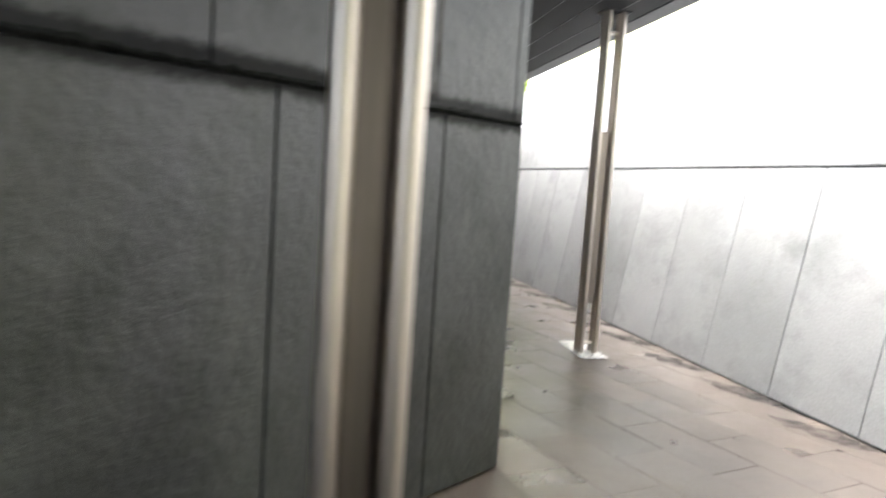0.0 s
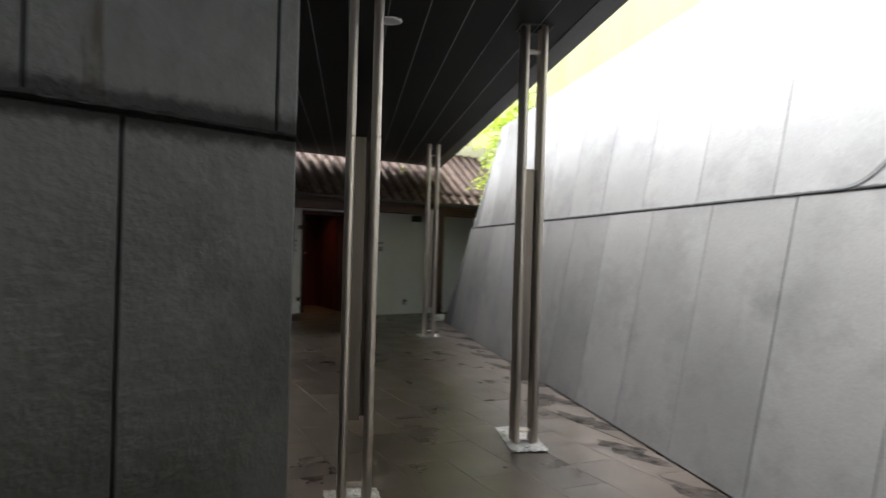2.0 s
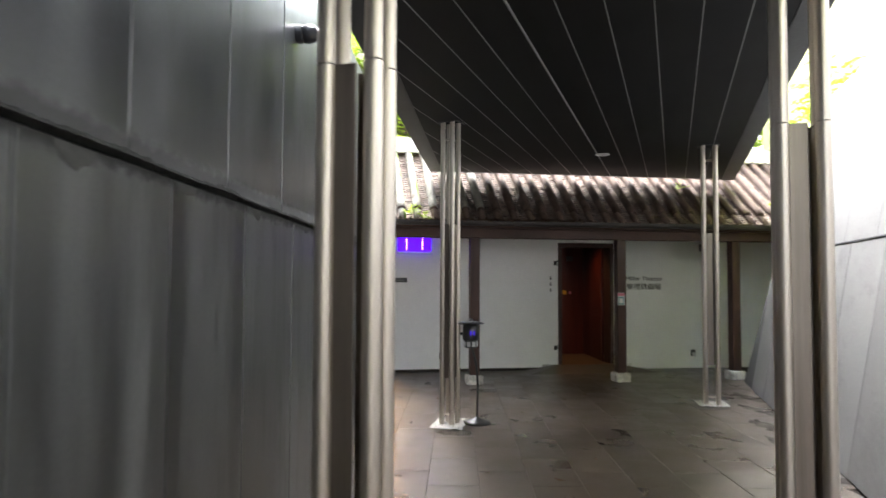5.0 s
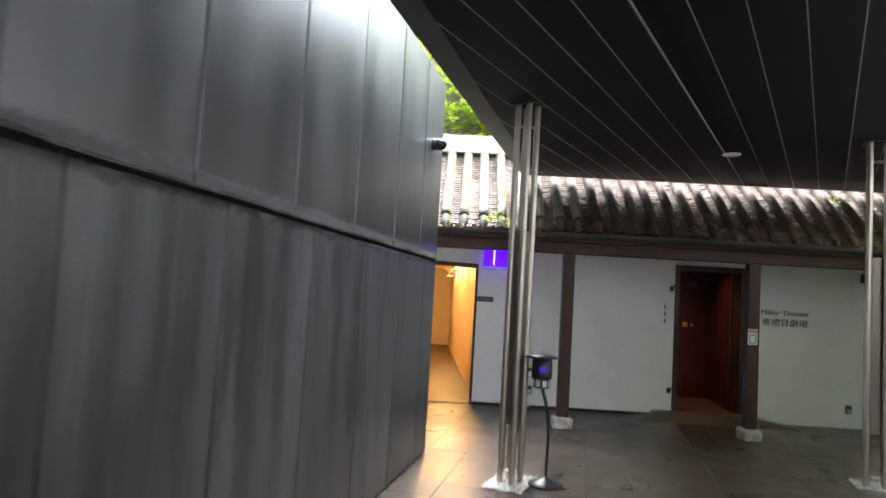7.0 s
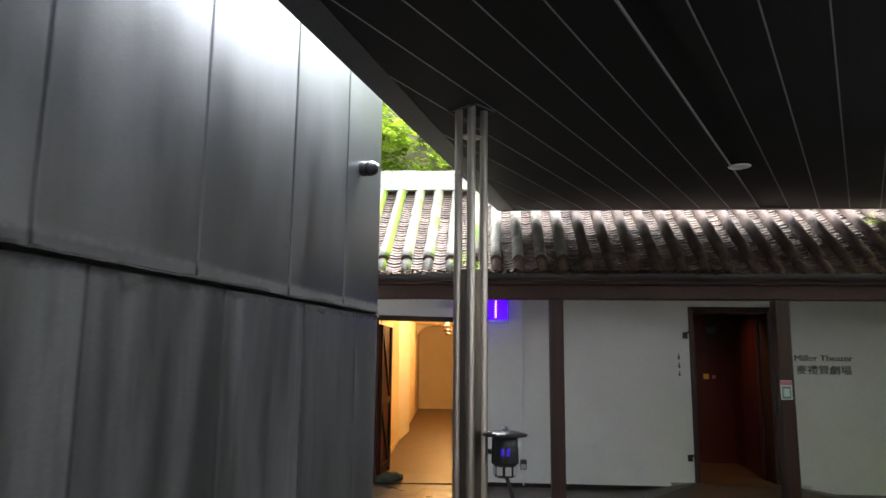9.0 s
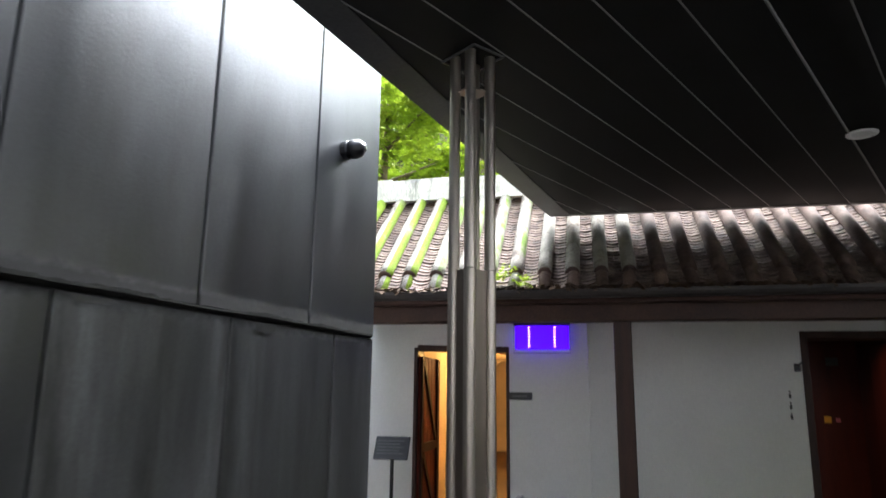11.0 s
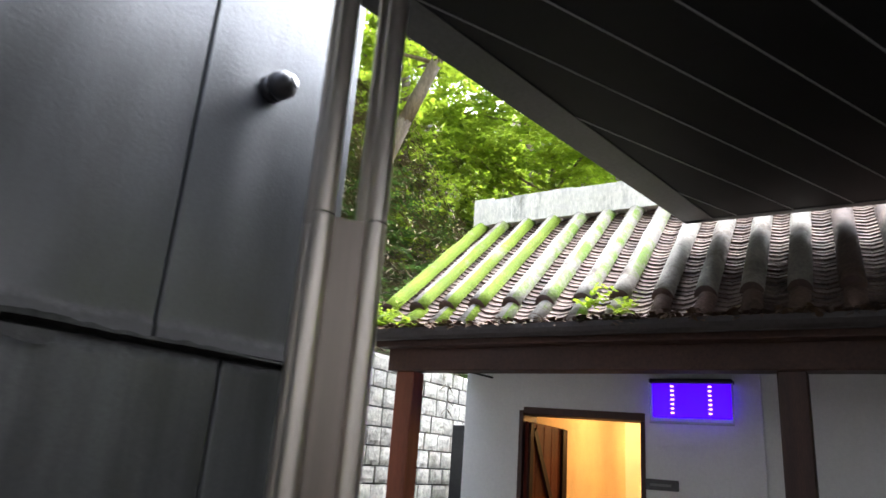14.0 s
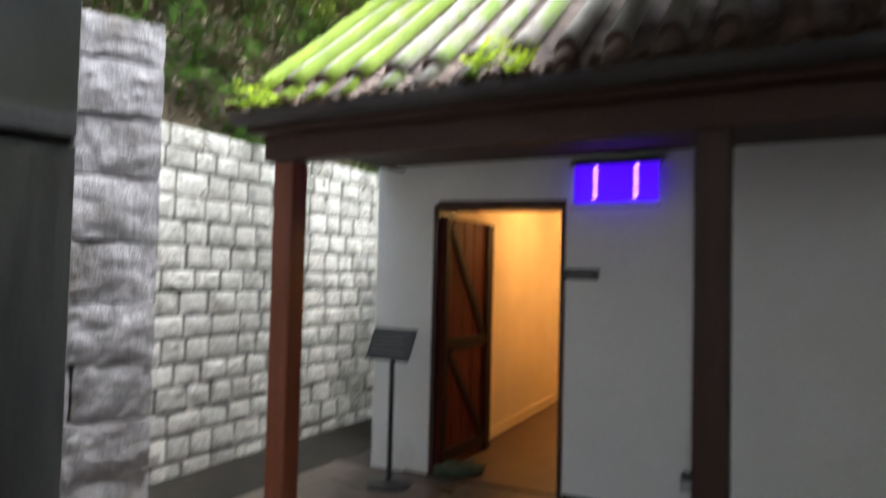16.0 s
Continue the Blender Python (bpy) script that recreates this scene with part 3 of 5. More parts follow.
def wall_lamp(s, z):
    p = CORNER + D2 * s
    ang = math.degrees(math.atan2(-IN2.y, -IN2.x))
    c = thing("wall_spotlight", pose(p.x, p.y, z, 0, 0, ang), "small black round spotlight fixed to the stone wall", "wall light", "spotlights on the stone wall")
    rx = Matrix.Rotation(radians(90), 4, "Y")
    part("base", lathe([(0.055, -0.002), (0.06, 0.01), (0.06, 0.04), (0.05, 0.05)], m=rx), BLACK, c)
    tilt = Matrix.Translation((0.075, 0.0, 0.0)) @ Matrix.Rotation(radians(28), 4, "Z") @ Matrix.Rotation(radians(75), 4, "Y")
    part("head", lathe([(0.03, -0.045), (0.055, -0.03), (0.062, 0.0), (0.056, 0.04), (0.036, 0.06)], m=tilt), BLACK, c, smooth=True)
    part("glass", lathe([(0.034, 0.0585), (0.028, 0.07), (0.012, 0.076)], m=tilt), ALU, c, "bright glass front")
    return c


wall_lamp(7.41, 3.11)
wall_lamp(3.66, 3.18)

# ---- theatre house: walls, doors ----
WT = 0.3
H = 2.75
for name, u0, u1, z0, z1 in (("wall_front_a", -1.63, -1.09, 0.0, H), ("wall_front_b", -1.09, 0.0, 2.14, H), ("wall_front_c", 0.0, 3.0, 0.0, H), ("wall_front_d", 3.0, 4.06, 2.3, H), ("wall_front_e", 4.06, 7.6, 0.0, H)):
    solid(name, box((u0, 0, z0), (u1, WT, z1)), PLASTER, HOUSE, "white plastered front wall of the old house", "wall", kind="structure")
solid("wall_side", box((-1.63, WT, 0), (-1.33, 6.0, H)), PLASTER, HOUSE, "white plastered side wall of the old house", "wall", kind="structure")
solid("wall_wing", box((7.6, -6.0, 0), (7.9, WT, H)), PLASTER, HOUSE, "white plastered wall of the side wing", "wall", kind="structure")
# No plinth: a dark strip stands for the shaded floor at the wall.
solid("baseboard", box((0.005, -0.012, 0.0), (2.995, -0.002, 0.05)), GROUT, HOUSE, "dark strip added for the floor's shade along the wall foot", "plinth", kind="structure")

# warm corridor behind the first door, turned a little from the front
CORR = HOUSE @ Matrix.Translation((-1.1, WT, 0)) @ Matrix.Rotation(radians(3.4), 4, "Z") @ Matrix.Translation((1.1, -WT, 0))
for name, lo, hi, mt in (("wall_corridor_left", (-1.33, WT, 0), (-1.1, 12.4, 2.7), OCHRE), ("wall_corridor_right", (0.02, WT, 0), (0.3, 12.4, 2.7), OCHRE), ("wall_corridor_end", (-1.33, 12.4, 0), (0.3, 12.6, 2.7), OCHRE), ("ceiling_corridor", (-1.33, WT, 2.52), (0.3, 12.6, 2.7), OCHRE)):
    solid(name, box(lo, hi), mt, CORR, "warm cream plaster of the lit corridor", "wall", kind="structure")
solid("floor_corridor", box((-1.33, 0.0, -0.01), (0.3, 12.4, 0.012)), FLOORWOOD, CORR, "brown corridor floor", "floor", kind="structure")
for u0, u1 in ((-1.1, -1.085), (0.005, 0.02)):
    solid("baseboard", box((u0, 0.95, 0.012), (u1, 12.39, 0.12), 0.004), OCHRE, CORR, "cream skirting board along the corridor", "skirting", kind="structure")
bm = bmesh.new()
seg = 14
pts = [(-0.54 + 0.56 * math.cos(math.pi * i / seg), 2.1 + 0.42 * math.sin(math.pi * i / seg)) for i in range(seg + 1)]
lo = [[bm.verts.new((x, v, z)) for x, z in pts] + [bm.verts.new((-1.1, v, 2.52)), bm.verts.new((0.02, v, 2.52))] for v in (10.9, 11.3)]
for i in range(seg):
    bm.faces.new((lo[0][i], lo[0][i + 1], lo[1][i + 1], lo[1][i]))
    for k in (0, 1):
        top = lo[k][seg + 2] if i < seg // 2 else lo[k][seg + 1]
        bm.faces.new((lo[k][i], lo[k][i + 1], top))
for k in (0, 1):
    bm.faces.new((lo[k][seg // 2], lo[k][seg + 1], lo[k][seg + 2]))
solid("wall_arch", bm, OCHRE, CORR, "cream plaster arch across the corridor", "arch", kind="structure")


def sconce(v, power):
    c = thing("wall_sconce", CORR @ pose(0.02, v, 2.2), "dark bracket lamp on the corridor wall, lit warm", "wall light", "corridor wall lamps")
    part("arm", rod((0, 0, 0), (-0.16, 0, 0.02), 0.012, seg=8), DARKWOOD, c)
    part("shade", lathe([(0.1, -0.02), (0.075, 0.03), (0.03, 0.05)], m=Matrix.Translation((-0.2, 0, 0.0))), DARKWOOD, c, "brown metal shade")
    part("bulb", lathe([(0.012, -0.035), (0.025, -0.015), (0.012, 0.0)], m=Matrix.Translation((-0.2, 0, 0.1))), plain("warm_bulb", (1.0, 0.62, 0.25), 0.5, 0, 3.0), c)
    lamp = new("corridor_light", bpy.data.lights.new("corridor_light", "POINT"))
    lamp.data.energy, lamp.data.color, lamp.data.shadow_soft_size = power, (1.0, 0.56, 0.2), 0.06
    lamp.matrix_world = CORR @ pose(-0.18, v, 2.36)


for v in (2.1, 4.4, 6.6, 9.0):
    sconce(v, 4.5)

# first door: frame and open leaf
d1 = thing("door_1", HOUSE, "open brown ledged and braced wooden door", "door", kind="structure")
part("jamb", box((-1.09, -0.01, 0), (-1.05, WT, 2.14), 0.004), DARKWOOD, d1)
part("jamb", box((-0.035, -0.01, 0), (0.0, WT, 2.08), 0.004), DARKWOOD, d1)
bm = box((-1.05, -0.01, -0.03), (0.0, WT, 0.03), 0.004)
part("head", bm, DARKWOOD, d1, m=Matrix.Translation((0, 0, 2.115)) @ Matrix.Rotation(radians(1.4), 4, "Y"))
part("head_packing", box((-1.05, 0.02, 2.11), (0.0, WT - 0.01, 2.14)), DARKWOOD, d1)
LEAFWOOD = mat("door_plank", (0.085, 0.014, 0.008), (0.13, 0.024, 0.013), spec=0.15, rough=0.6, scale=3, fine=50, bump=0.12, stretch=(4, 4, 0.35), vary=0.12, grain=0.25)
LV = 0.035                                  # the leaf hangs at the outer face of the wall
leaf = part("door_leaf", box((-1.048, LV, 0.02), (-1.026, LV + 0.93, 2.05), 0.004), LEAFWOOD, d1, "red-brown plank leaf standing open")
for i in range(5):
    part("plank", box((-1.0255, LV + 0.005 + 0.185 * i, 0.025), (-1.018, LV + 0.182 + 0.185 * i, 2.045), 0.003), LEAFWOOD, leaf)
BRACE = mat("black_brown_timber", (0.02, 0.009, 0.007), (0.035, 0.014, 0.01), spec=0.15, rough=0.6, scale=3, fine=50, bump=0.1, vary=0)
part("stile", box((-1.018, LV + 0.8, 0.03), (-0.994, LV + 0.92, 2.04), 0.004), BRACE, leaf, "dark edge stile")
part("stile", box((-1.018, LV + 0.005, 0.03), (-0.994, LV + 0.08, 2.04), 0.004), BRACE, leaf, "dark edge stile")
for z in (0.14, 1.02):
    part("ledge", box((-1.018, LV + 0.085, z - 0.05), (-0.996, LV + 0.795, z + 0.05), 0.004), BRACE, leaf, "dark cross rail")
for za, zb in ((1.09, 1.98), (0.2, 0.96)):
    a, b = Vector((-1.008, LV + 0.76, za)), Vector((-1.008, LV + 0.11, zb))
    bm = box((-0.012, -0.035, 0), (0.012, 0.035, (b - a).length))
    part("brace", bm, BRACE, leaf, "dark diagonal brace", m=Matrix.Translation(a) @ Matrix.Rotation(math.atan2(-(b - a).y, (b - a).z), 4, "X"))

# second door: dark red lobby
d2 = thing("door_2", HOUSE, "dark red timber doorway of the theatre, half open", "door", kind="structure")
part("jamb", box((3.0, -0.012, 0.0), (3.07, WT, 2.3), 0.004), DARKWOOD, d2)
part("jamb", box((3.99, -0.012, 0.0), (4.06, WT, 2.3), 0.004), DARKWOOD, d2)
part("head", box((3.07, -0.012, 2.22), (3.99, WT, 2.3), 0.004), DARKWOOD, d2)
MAHOG = mat("mahogany", (0.055, 0.009, 0.006), (0.09, 0.015, 0.008), rough=0.35, scale=2, fine=40, bump=0.05, stretch=(3, 3, 0.4), vary=0.06, grain=0.2)
solid("wall_lobby_back", box((2.7, 1.7, 0), (4.4, 1.8, 2.6)), MAHOG, HOUSE, "dark red wooden lobby wall", "wall", kind="structure")
solid("wall_lobby_left", box((2.7, WT, 0), (2.95, 1.7, 2.6)), MAHOG, HOUSE, "dark red wooden lobby wall", "wall", kind="structure")
solid("wall_lobby_right", box((4.1, WT, 0), (4.4, 1.7, 2.6)), MAHOG, HOUSE, "dark red wooden lobby wall", "wall", kind="structure")
solid("ceiling_lobby", box((2.7, WT, 2.6), (4.4, 1.8, 2.7)), MAHOG, HOUSE, "dark wooden lobby ceiling", "ceiling", kind="structure")
solid("floor_lobby", box((2.7, 0.0, 0.0), (4.4, 1.7, 0.1)), FLOORWOOD, HOUSE, "polished brown lobby floor", "floor", kind="structure")
leaf2 = part("door_leaf", box((0, 0, 0.11), (0.04, 0.92, 2.21), 0.004), MAHOG, d2, "dark red panelled leaf standing open", m=pose(3.95, WT, 0, 0, 0, -7))
for z0, z1 in ((0.25, 0.95), (1.1, 2.05)):
    part("panel", box((-0.008, 0.12, z0), (0.0, 0.8, z1), 0.004), MAHOG, leaf2)
solid("sticker", box((3.66, 1.69, 1.33), (3.74, 1.698, 1.41)), YELLOW, HOUSE, "small yellow sticker on the lobby wall", "sticker")
solid("sticker", box((3.79, 1.69, 1.34), (3.84, 1.698, 1.39)), PINK, HOUSE, "small red sticker on the lobby wall", "sticker")
solid("sign_plate", box((3.74, 1.69, 2.02), (3.88, 1.698, 2.12)), GREYMETAL, HOUSE, "small dark plate high on the lobby wall", "sign")
lob = new("lobby_light", bpy.data.lights.new("lobby_light", "SPOT"))
lob.data.energy, lob.data.color, lob.data.shadow_soft_size = 3.2, (1.0, 0.55, 0.25), 0.05
lob.data.spot_size, lob.data.spot_blend = radians(125), 1.0
lob.matrix_world = HOUSE @ pose(3.4, 0.55, 2.54)
lamp = thing("lobby_lamp", HOUSE @ pose(3.4, 0.55, 2.5), "small warm ceiling lamp in the lobby", "ceiling light")
part("rim", lathe([(0.07, 0.06), (0.08, 0.08), (0.08, 0.1)]), GREYMETAL, lamp)
# low ramp to the second door
bm = bmesh.new()
lo = [bm.verts.new((*p, -0.01)) for p in ((2.3, -0.55), (4.75, -0.55), (4.75, -0.004), (2.3, -0.004))]
hi = [bm.verts.new((*p, 0.1)) for p in ((2.95, -0.1), (4.1, -0.1), (4.1, -0.004), (2.95, -0.004))]
bm.faces.new(hi)
for i in range(4):
    bm.faces.new((lo[i], lo[(i + 1) % 4], hi[(i + 1) % 4], hi[i]))
solid("door_ramp", bm, PAVER, HOUSE, "low dark stone ramp at the theatre door", "ramp", kind="structure")


# ---- eaves, posts, roof ----
def post(u, wood, label):
    c = thing("wooden_post", HOUSE @ pose(u, -1.42, 0), label, "post", "veranda posts")
    part("shaft", box((-0.075, -0.075, 0.13), (0.075, 0.075, 2.27), 0.008), wood, c)
    bm = bmesh.new()
    bmesh.ops.create_cube(bm, size=1.0, matrix=Matrix.LocRotScale((0, 0, 0.065), None, (0.25, 0.25, 0.15)))
    bmesh.ops.bevel(bm, geom=list(bm.edges), offset=0.03, segments=2, affect="EDGES", profile=0.6)
    for v in bm.verts:
        v.co += Vector((random.uniform(-0.008, 0.008), random.uniform(-0.008, 0.008), random.uniform(-0.004, 0.004)))
    part("stone_base", bm, GRANITE, c, "pale granite post base")
    return c


post(-1.34, REDWOOD, "red-brown square wooden post on a stone base")
post(1.17, DARKWOOD, "dark brown square wooden post on a stone base")
post(3.58, DARKWOOD, "dark brown square wooden post on a stone base")
post(5.58, DARKWOOD, "dark brown square wooden post on a stone base")
solid("eaves_beam", box((-1.48, -1.52, 2.27), (7.6, -1.36, 2.46), 0.01), BEAMWOOD, HOUSE, "dark brown eaves beam carried by the posts", "beam", kind="structure")
solid("ceiling_veranda", box((-1.6, -1.36, 2.46), (7.6, -0.003, 2.5)), BEAMWOOD, HOUSE, "dark boarded veranda ceiling", "ceiling", kind="structure")
bm = bmesh.new()
seg = 8
for u in (-1.5, 7.55):
    for i in range(seg + 1):
        a = math.pi * (1 + i / seg)
        bm.verts.new((u, -1.74 + 0.065 * math.cos(a), 2.52 + 0.075 * math.sin(a)))
    for i in range(seg, -1, -1):
        a = math.pi * (1 + i / seg)
        bm.verts.new((u, -1.74 + 0.058 * math.cos(a), 2.52 + 0.067 * math.sin(a)))
bm.verts.ensure_lookup_table()
n = 2 * seg + 2
for i in range(n):
    bm.faces.new([bm.verts[j] for j in (i, (i + 1) % n, n + (i + 1) % n, n + i)])
bm.faces.new([bm.verts[j] for j in range(n)][::-1])
bm.faces.new([bm.verts[n + j] for j in range(n)])
solid("gutter", bm, GUTTER, HOUSE, "dark half-round eaves gutter full of leaves", "gutter", kind="structure")
solid("fascia_board", box((-1.5, -1.66, 2.42), (7.55, -1.53, 2.56), 0.006), BEAMWOOD, HOUSE, "dark brown fascia board behind the gutter", "fascia", kind="structure")

EAVE, RIDGE_P = Vector((0, -1.66, 2.60)), Vector((0, -0.1, 3.84))
SLOPE = (RIDGE_P - EAVE)
SL = SLOPE.length
ROOF_ROT = Matrix.Rotation(math.atan2(SLOPE.z, SLOPE.y), 4, "X")
PITCH = 0.25


def half_pipe(r0, r1, y0, y1, seg=8, bm=None, lift=0.0):
    bm = bm or bmesh.new()
    ra = [bm.verts.new((r0 * math.cos(math.pi * i / seg), y0, r0 * math.sin(math.pi * i / seg) + lift)) for i in range(seg + 1)]
    rb = [bm.verts.new((r1 * math.cos(math.pi * i / seg), y1, r1 * math.sin(math.pi * i / seg) + lift)) for i in range(seg + 1)]
    for i in range(seg):
        bm.faces.new((ra[i], ra[i + 1], rb[i + 1], rb[i]))
    bm.faces.new(ra[::-1]).material_index = 2
    return bm


def flank(bm):
    """Moss on the sunny flank of a row."""
    for f in bm.faces:
        if f.material_index != 2 and f.calc_center_median().x > 0.025:
            f.material_index = 1
    return bm


def roof(name, m, rows, length, label, moss=()):
    r = thing(name, m, label, "roof", kind="structure")
    w = PITCH * rows
    part("roof_deck", box((-PITCH / 2, -0.05, -0.11), (w - PITCH / 2, length, -0.07)), BEAMWOOD, r, "dark roof boards")
    bm = bmesh.new()
    rings, nr, seg_ = [], 15, 10
    rj = random.Random(rows)
    for k in range(nr):
        y = 0.15 + (length - 0.07) * k / (nr - 1)
        rr = 0.064 + rj.uniform(-0.0025, 0.0025)
        dz = rj.uniform(-0.003, 0.003)
        rings.append([bm.verts.new((rr * math.cos(math.pi * i / seg_), y, rr * 1.1 * math.sin(math.pi * i / seg_) + dz + 0.008)) for i in range(seg_ + 1)])
    for ra, rb in zip(rings, rings[1:]):
        for i in range(seg_):
            bm.faces.new((ra[i], ra[i + 1], rb[i + 1], rb[i]))
    # Dark face closes the row here, coloured for the shade in its hollow.
    bm.faces.new(rings[0][::-1]).material_index = 2
    barrel = mesh_of("barrel_row", flank(bm), [TILE, TILE, BEAMWOOD], True)
    bm = half_pipe(0.06, 0.054, -0.06, 0.2, lift=-0.022)
    # a rounded nose closes the end tile
    nose = [[bm.verts.new((q * math.cos(math.pi * i / 8), -0.06 - dy, q * math.sin(math.pi * i / 8) - 0.022)) for i in range(9)] for q, dy in ((0.058, 0.004), (0.045, 0.022), (0.02, 0.032))]
    for ra, rb in zip(nose, nose[1:]):
        for i in range(8):
            bm.faces.new((ra[i + 1], ra[i], rb[i], rb[i + 1]))
    bm.faces.new(nose[-1])
    endt = mesh_of("end_tile", flank(bm), [TILE, TILE, TILE], True)
    barrel_m, end_m, barrel_f, end_f = barrel.copy(), endt.copy(), barrel.copy(), endt.copy()
    barrel_m.materials[1] = end_m.materials[1] = MOSS
    barrel_t, end_t = barrel.copy(), endt.copy()
    barrel_t.materials[1] = end_t.materials[1] = MOSS_THIN
    # Rows in open light take the paler copy of the tile.
    for me in (barrel_m, barrel_t, end_m, end_t):
        me.materials[0] = TILE_LIT
    barrel_lit = barrel.copy()
    barrel_lit.materials[0] = barrel_lit.materials[1] = TILE_LIT
    for me in (barrel_f, end_f):
        me.materials[0] = me.materials[1] = MOSS
    for k in range(rows):
        wob = random.uniform(-0.008, 0.008)
        part("barrel_tile_row", barrel_f if k in moss[:1] else barrel_m if k in moss[:4] else barrel_t if k in moss else barrel_lit if moss and k < 12 else barrel, None, r, m=pose(k * PITCH + wob, 0, random.uniform(-0.006, 0.006), 0, 0, random.uniform(-0.3, 0.3)))
        part("end_tile", end_f if k in moss[:2] else end_m if k in moss[:4] else end_t if k in moss else endt, None, r, m=pose(k * PITCH + wob * 2, random.uniform(-0.02, 0.02), 0, random.uniform(-2, 2), 0, random.uniform(-3, 3)))
    ring_ = mesh_of("mortar_collar", half_pipe(0.074, 0.076, length - 0.03, length + 0.12, lift=0.004), [RIDGE, RIDGE, RIDGE])
    for k in range(rows):
        part("mortar_collar", ring_, None, r, m=pose(k * PITCH, random.uniform(-0.015, 0.0), 0))
    pans = bmesh.new()
    step = 0.06
    cnt = int((length + 0.1) / step)
    for k in range(rows - 1):
        cx = (k + 0.5) * PITCH
        for j in range(cnt):
            y0 = -0.06 + j * step
            dz = random.uniform(-0.004, 0.004)
            tw = random.uniform(-0.006, 0.006)
            rows_v = []
            for y, z in ((y0, 0.022), (y0 + step * 1.6, 0.004), (y0, 0.006)):
                rows_v.append([pans.verts.new((cx + x * 0.1, y + (tw * x), z + dz - 0.012 - 0.038 * (1 - x * x))) for x in (-1, -0.55, 0, 0.55, 1)])
            a, b, c = rows_v
            for i in range(4):
                pans.faces.new((a[i], a[i + 1], b[i + 1], b[i]))
                pans.faces.new((c[i], c[i + 1], a[i + 1], a[i]))
    tagged(part("pan_tiles", pans, PANTILE, r, "overlapping curved pan tiles with fallen leaves"), kind="stuff")
    return r


ROWS_N = 37
roof("roof_front", HOUSE @ Matrix.Translation((-1.5, EAVE.y, EAVE.z)) @ ROOF_ROT, ROWS_N, SL, "old clay barrel-tile roof, mossy at one end", moss=(0, 1, 2, 3, 4, 5, 6, 7))
solid("roof_back", box((-1.62, 0, -0.05), (7.7, SL, 0.03)), TILE, HOUSE @ Matrix.Translation((0, -0.1, 3.84)) @ Matrix.Rotation(-math.atan2(SLOPE.z, SLOPE.y), 4, "X"), "rear slope of the old tiled roof", "roof", kind="structure")
# mortar ridge with a scalloped foot over each row
bm = bmesh.new()
for i in range(47):
    u0 = -1.56 + 0.2 * i
    a = random.uniform(-0.012, 0.012)
    box((u0, -0.2 + a * 0.4, 3.84), (u0 + 0.2, 0.02, 4.1 + a), bm=bm)
solid("roof_ridge", bm, RIDGE, HOUSE, "thick weathered white mortar ridge", "roof ridge", kind="structure")
# side wing roof, sloping towards the court
wing = HOUSE @ Matrix.Translation((6.7, -1.55, 2.6)) @ Matrix.Rotation(radians(-90), 4, "Z") @ ROOF_ROT
roof("roof_wing", wing, 16, 2.4, "old clay barrel-tile roof of the side wing")

# ---- things on the house front ----
uv = thing("insect_light", HOUSE @ pose(0.37, -0.06, 2.245), "glowing violet insect light in a silver frame", "insect light")
part("housing", box((-0.295, 0.0, -0.13), (0.295, 0.058, 0.14), 0.006), UV, uv, "violet lit panel")
part("cover", box((-0.31, -0.05, 0.13), (0.31, 0.058, 0.165), 0.008), BLACK, uv, "black top cover")
for x in (-0.14, 0.14):
    for i in range(7):
        part("led", box((x - 0.011, -0.012, -0.1 + 0.034 * i), (x + 0.011, -0.001, -0.09 + 0.034 * i)), LED, uv, "bright violet light strip")
part("frame_rail", rod((-0.31, -0.03, -0.17), (0.31, -0.03, -0.17), 0.011, seg=10), ALU, uv, "silver rail")
for x in (-0.305, 0.305):
    part("frame_rail", rod((x, -0.03, -0.17), (x, -0.03, 0.14), 0.007, seg=8), ALU, uv, "silver rail")
uvl = new("violet_light", bpy.data.lights.new("violet_light", "AREA"))
uvl.data.energy, uvl.data.color, uvl.data.shape, uvl.data.size, uvl.data.size_y = 0.07, (0.2, 0.05, 1.0), "RECTANGLE", 0.55, 0.25
uvl.matrix_world = HOUSE @ pose(0.37, -0.09, 2.245, 90, 0, 0)

pl = thing("door_plate", HOUSE @ pose(0.125, -0.001, 1.61), "small dark grey sign plate by the open door", "sign")
part("plate", box((-0.125, -0.012, -0.04), (0.125, 0.0, 0.04), 0.003), GREYMETAL, pl)
part("lettering", box((-0.09, -0.0145, -0.012), (0.07, -0.0125, 0.008)), plain("dim_print", (0.16, 0.16, 0.16), 0.6), pl, "row of unreadable small print")


def words(text, size, parent, m):
    cu = bpy.data.curves.new("lettering", "FONT")
    cu.body, cu.size, cu.extrude, cu.align_x = text, size, 0.006, "LEFT"
    tmp = bpy.data.objects.new("lettering", cu)
    me = bpy.data.meshes.new_from_object(tmp)
    bpy.data.objects.remove(tmp)
    xs = [v.co.x for v in me.vertices]
    me.materials.clear()
    me.materials.append(INK)
    ob = part("lettering", me, None, parent, m=m)
    return ob, (min(xs), max(xs)) if xs else (0, 1)


sg = thing("theatre_sign", HOUSE @ pose(4.29, -0.007, 1.6), "dark raised letters naming the theatre on white plaster", "sign")
ob, (xa, xb) = words("Miller Theater", 0.105, sg, Matrix.Identity(4))
k = 0.71 / (xb - xa)
ob.matrix_basis = pose(0, 0, 0.022, 90) @ Matrix.Diagonal((k, 1, 1, 1))
ob, (xa, xb) = words("\u9ea5\u79ae\u8ce2\u5287\u5834", 0.12, sg, Matrix.Identity(4))
k = 0.67 / (xb - xa)
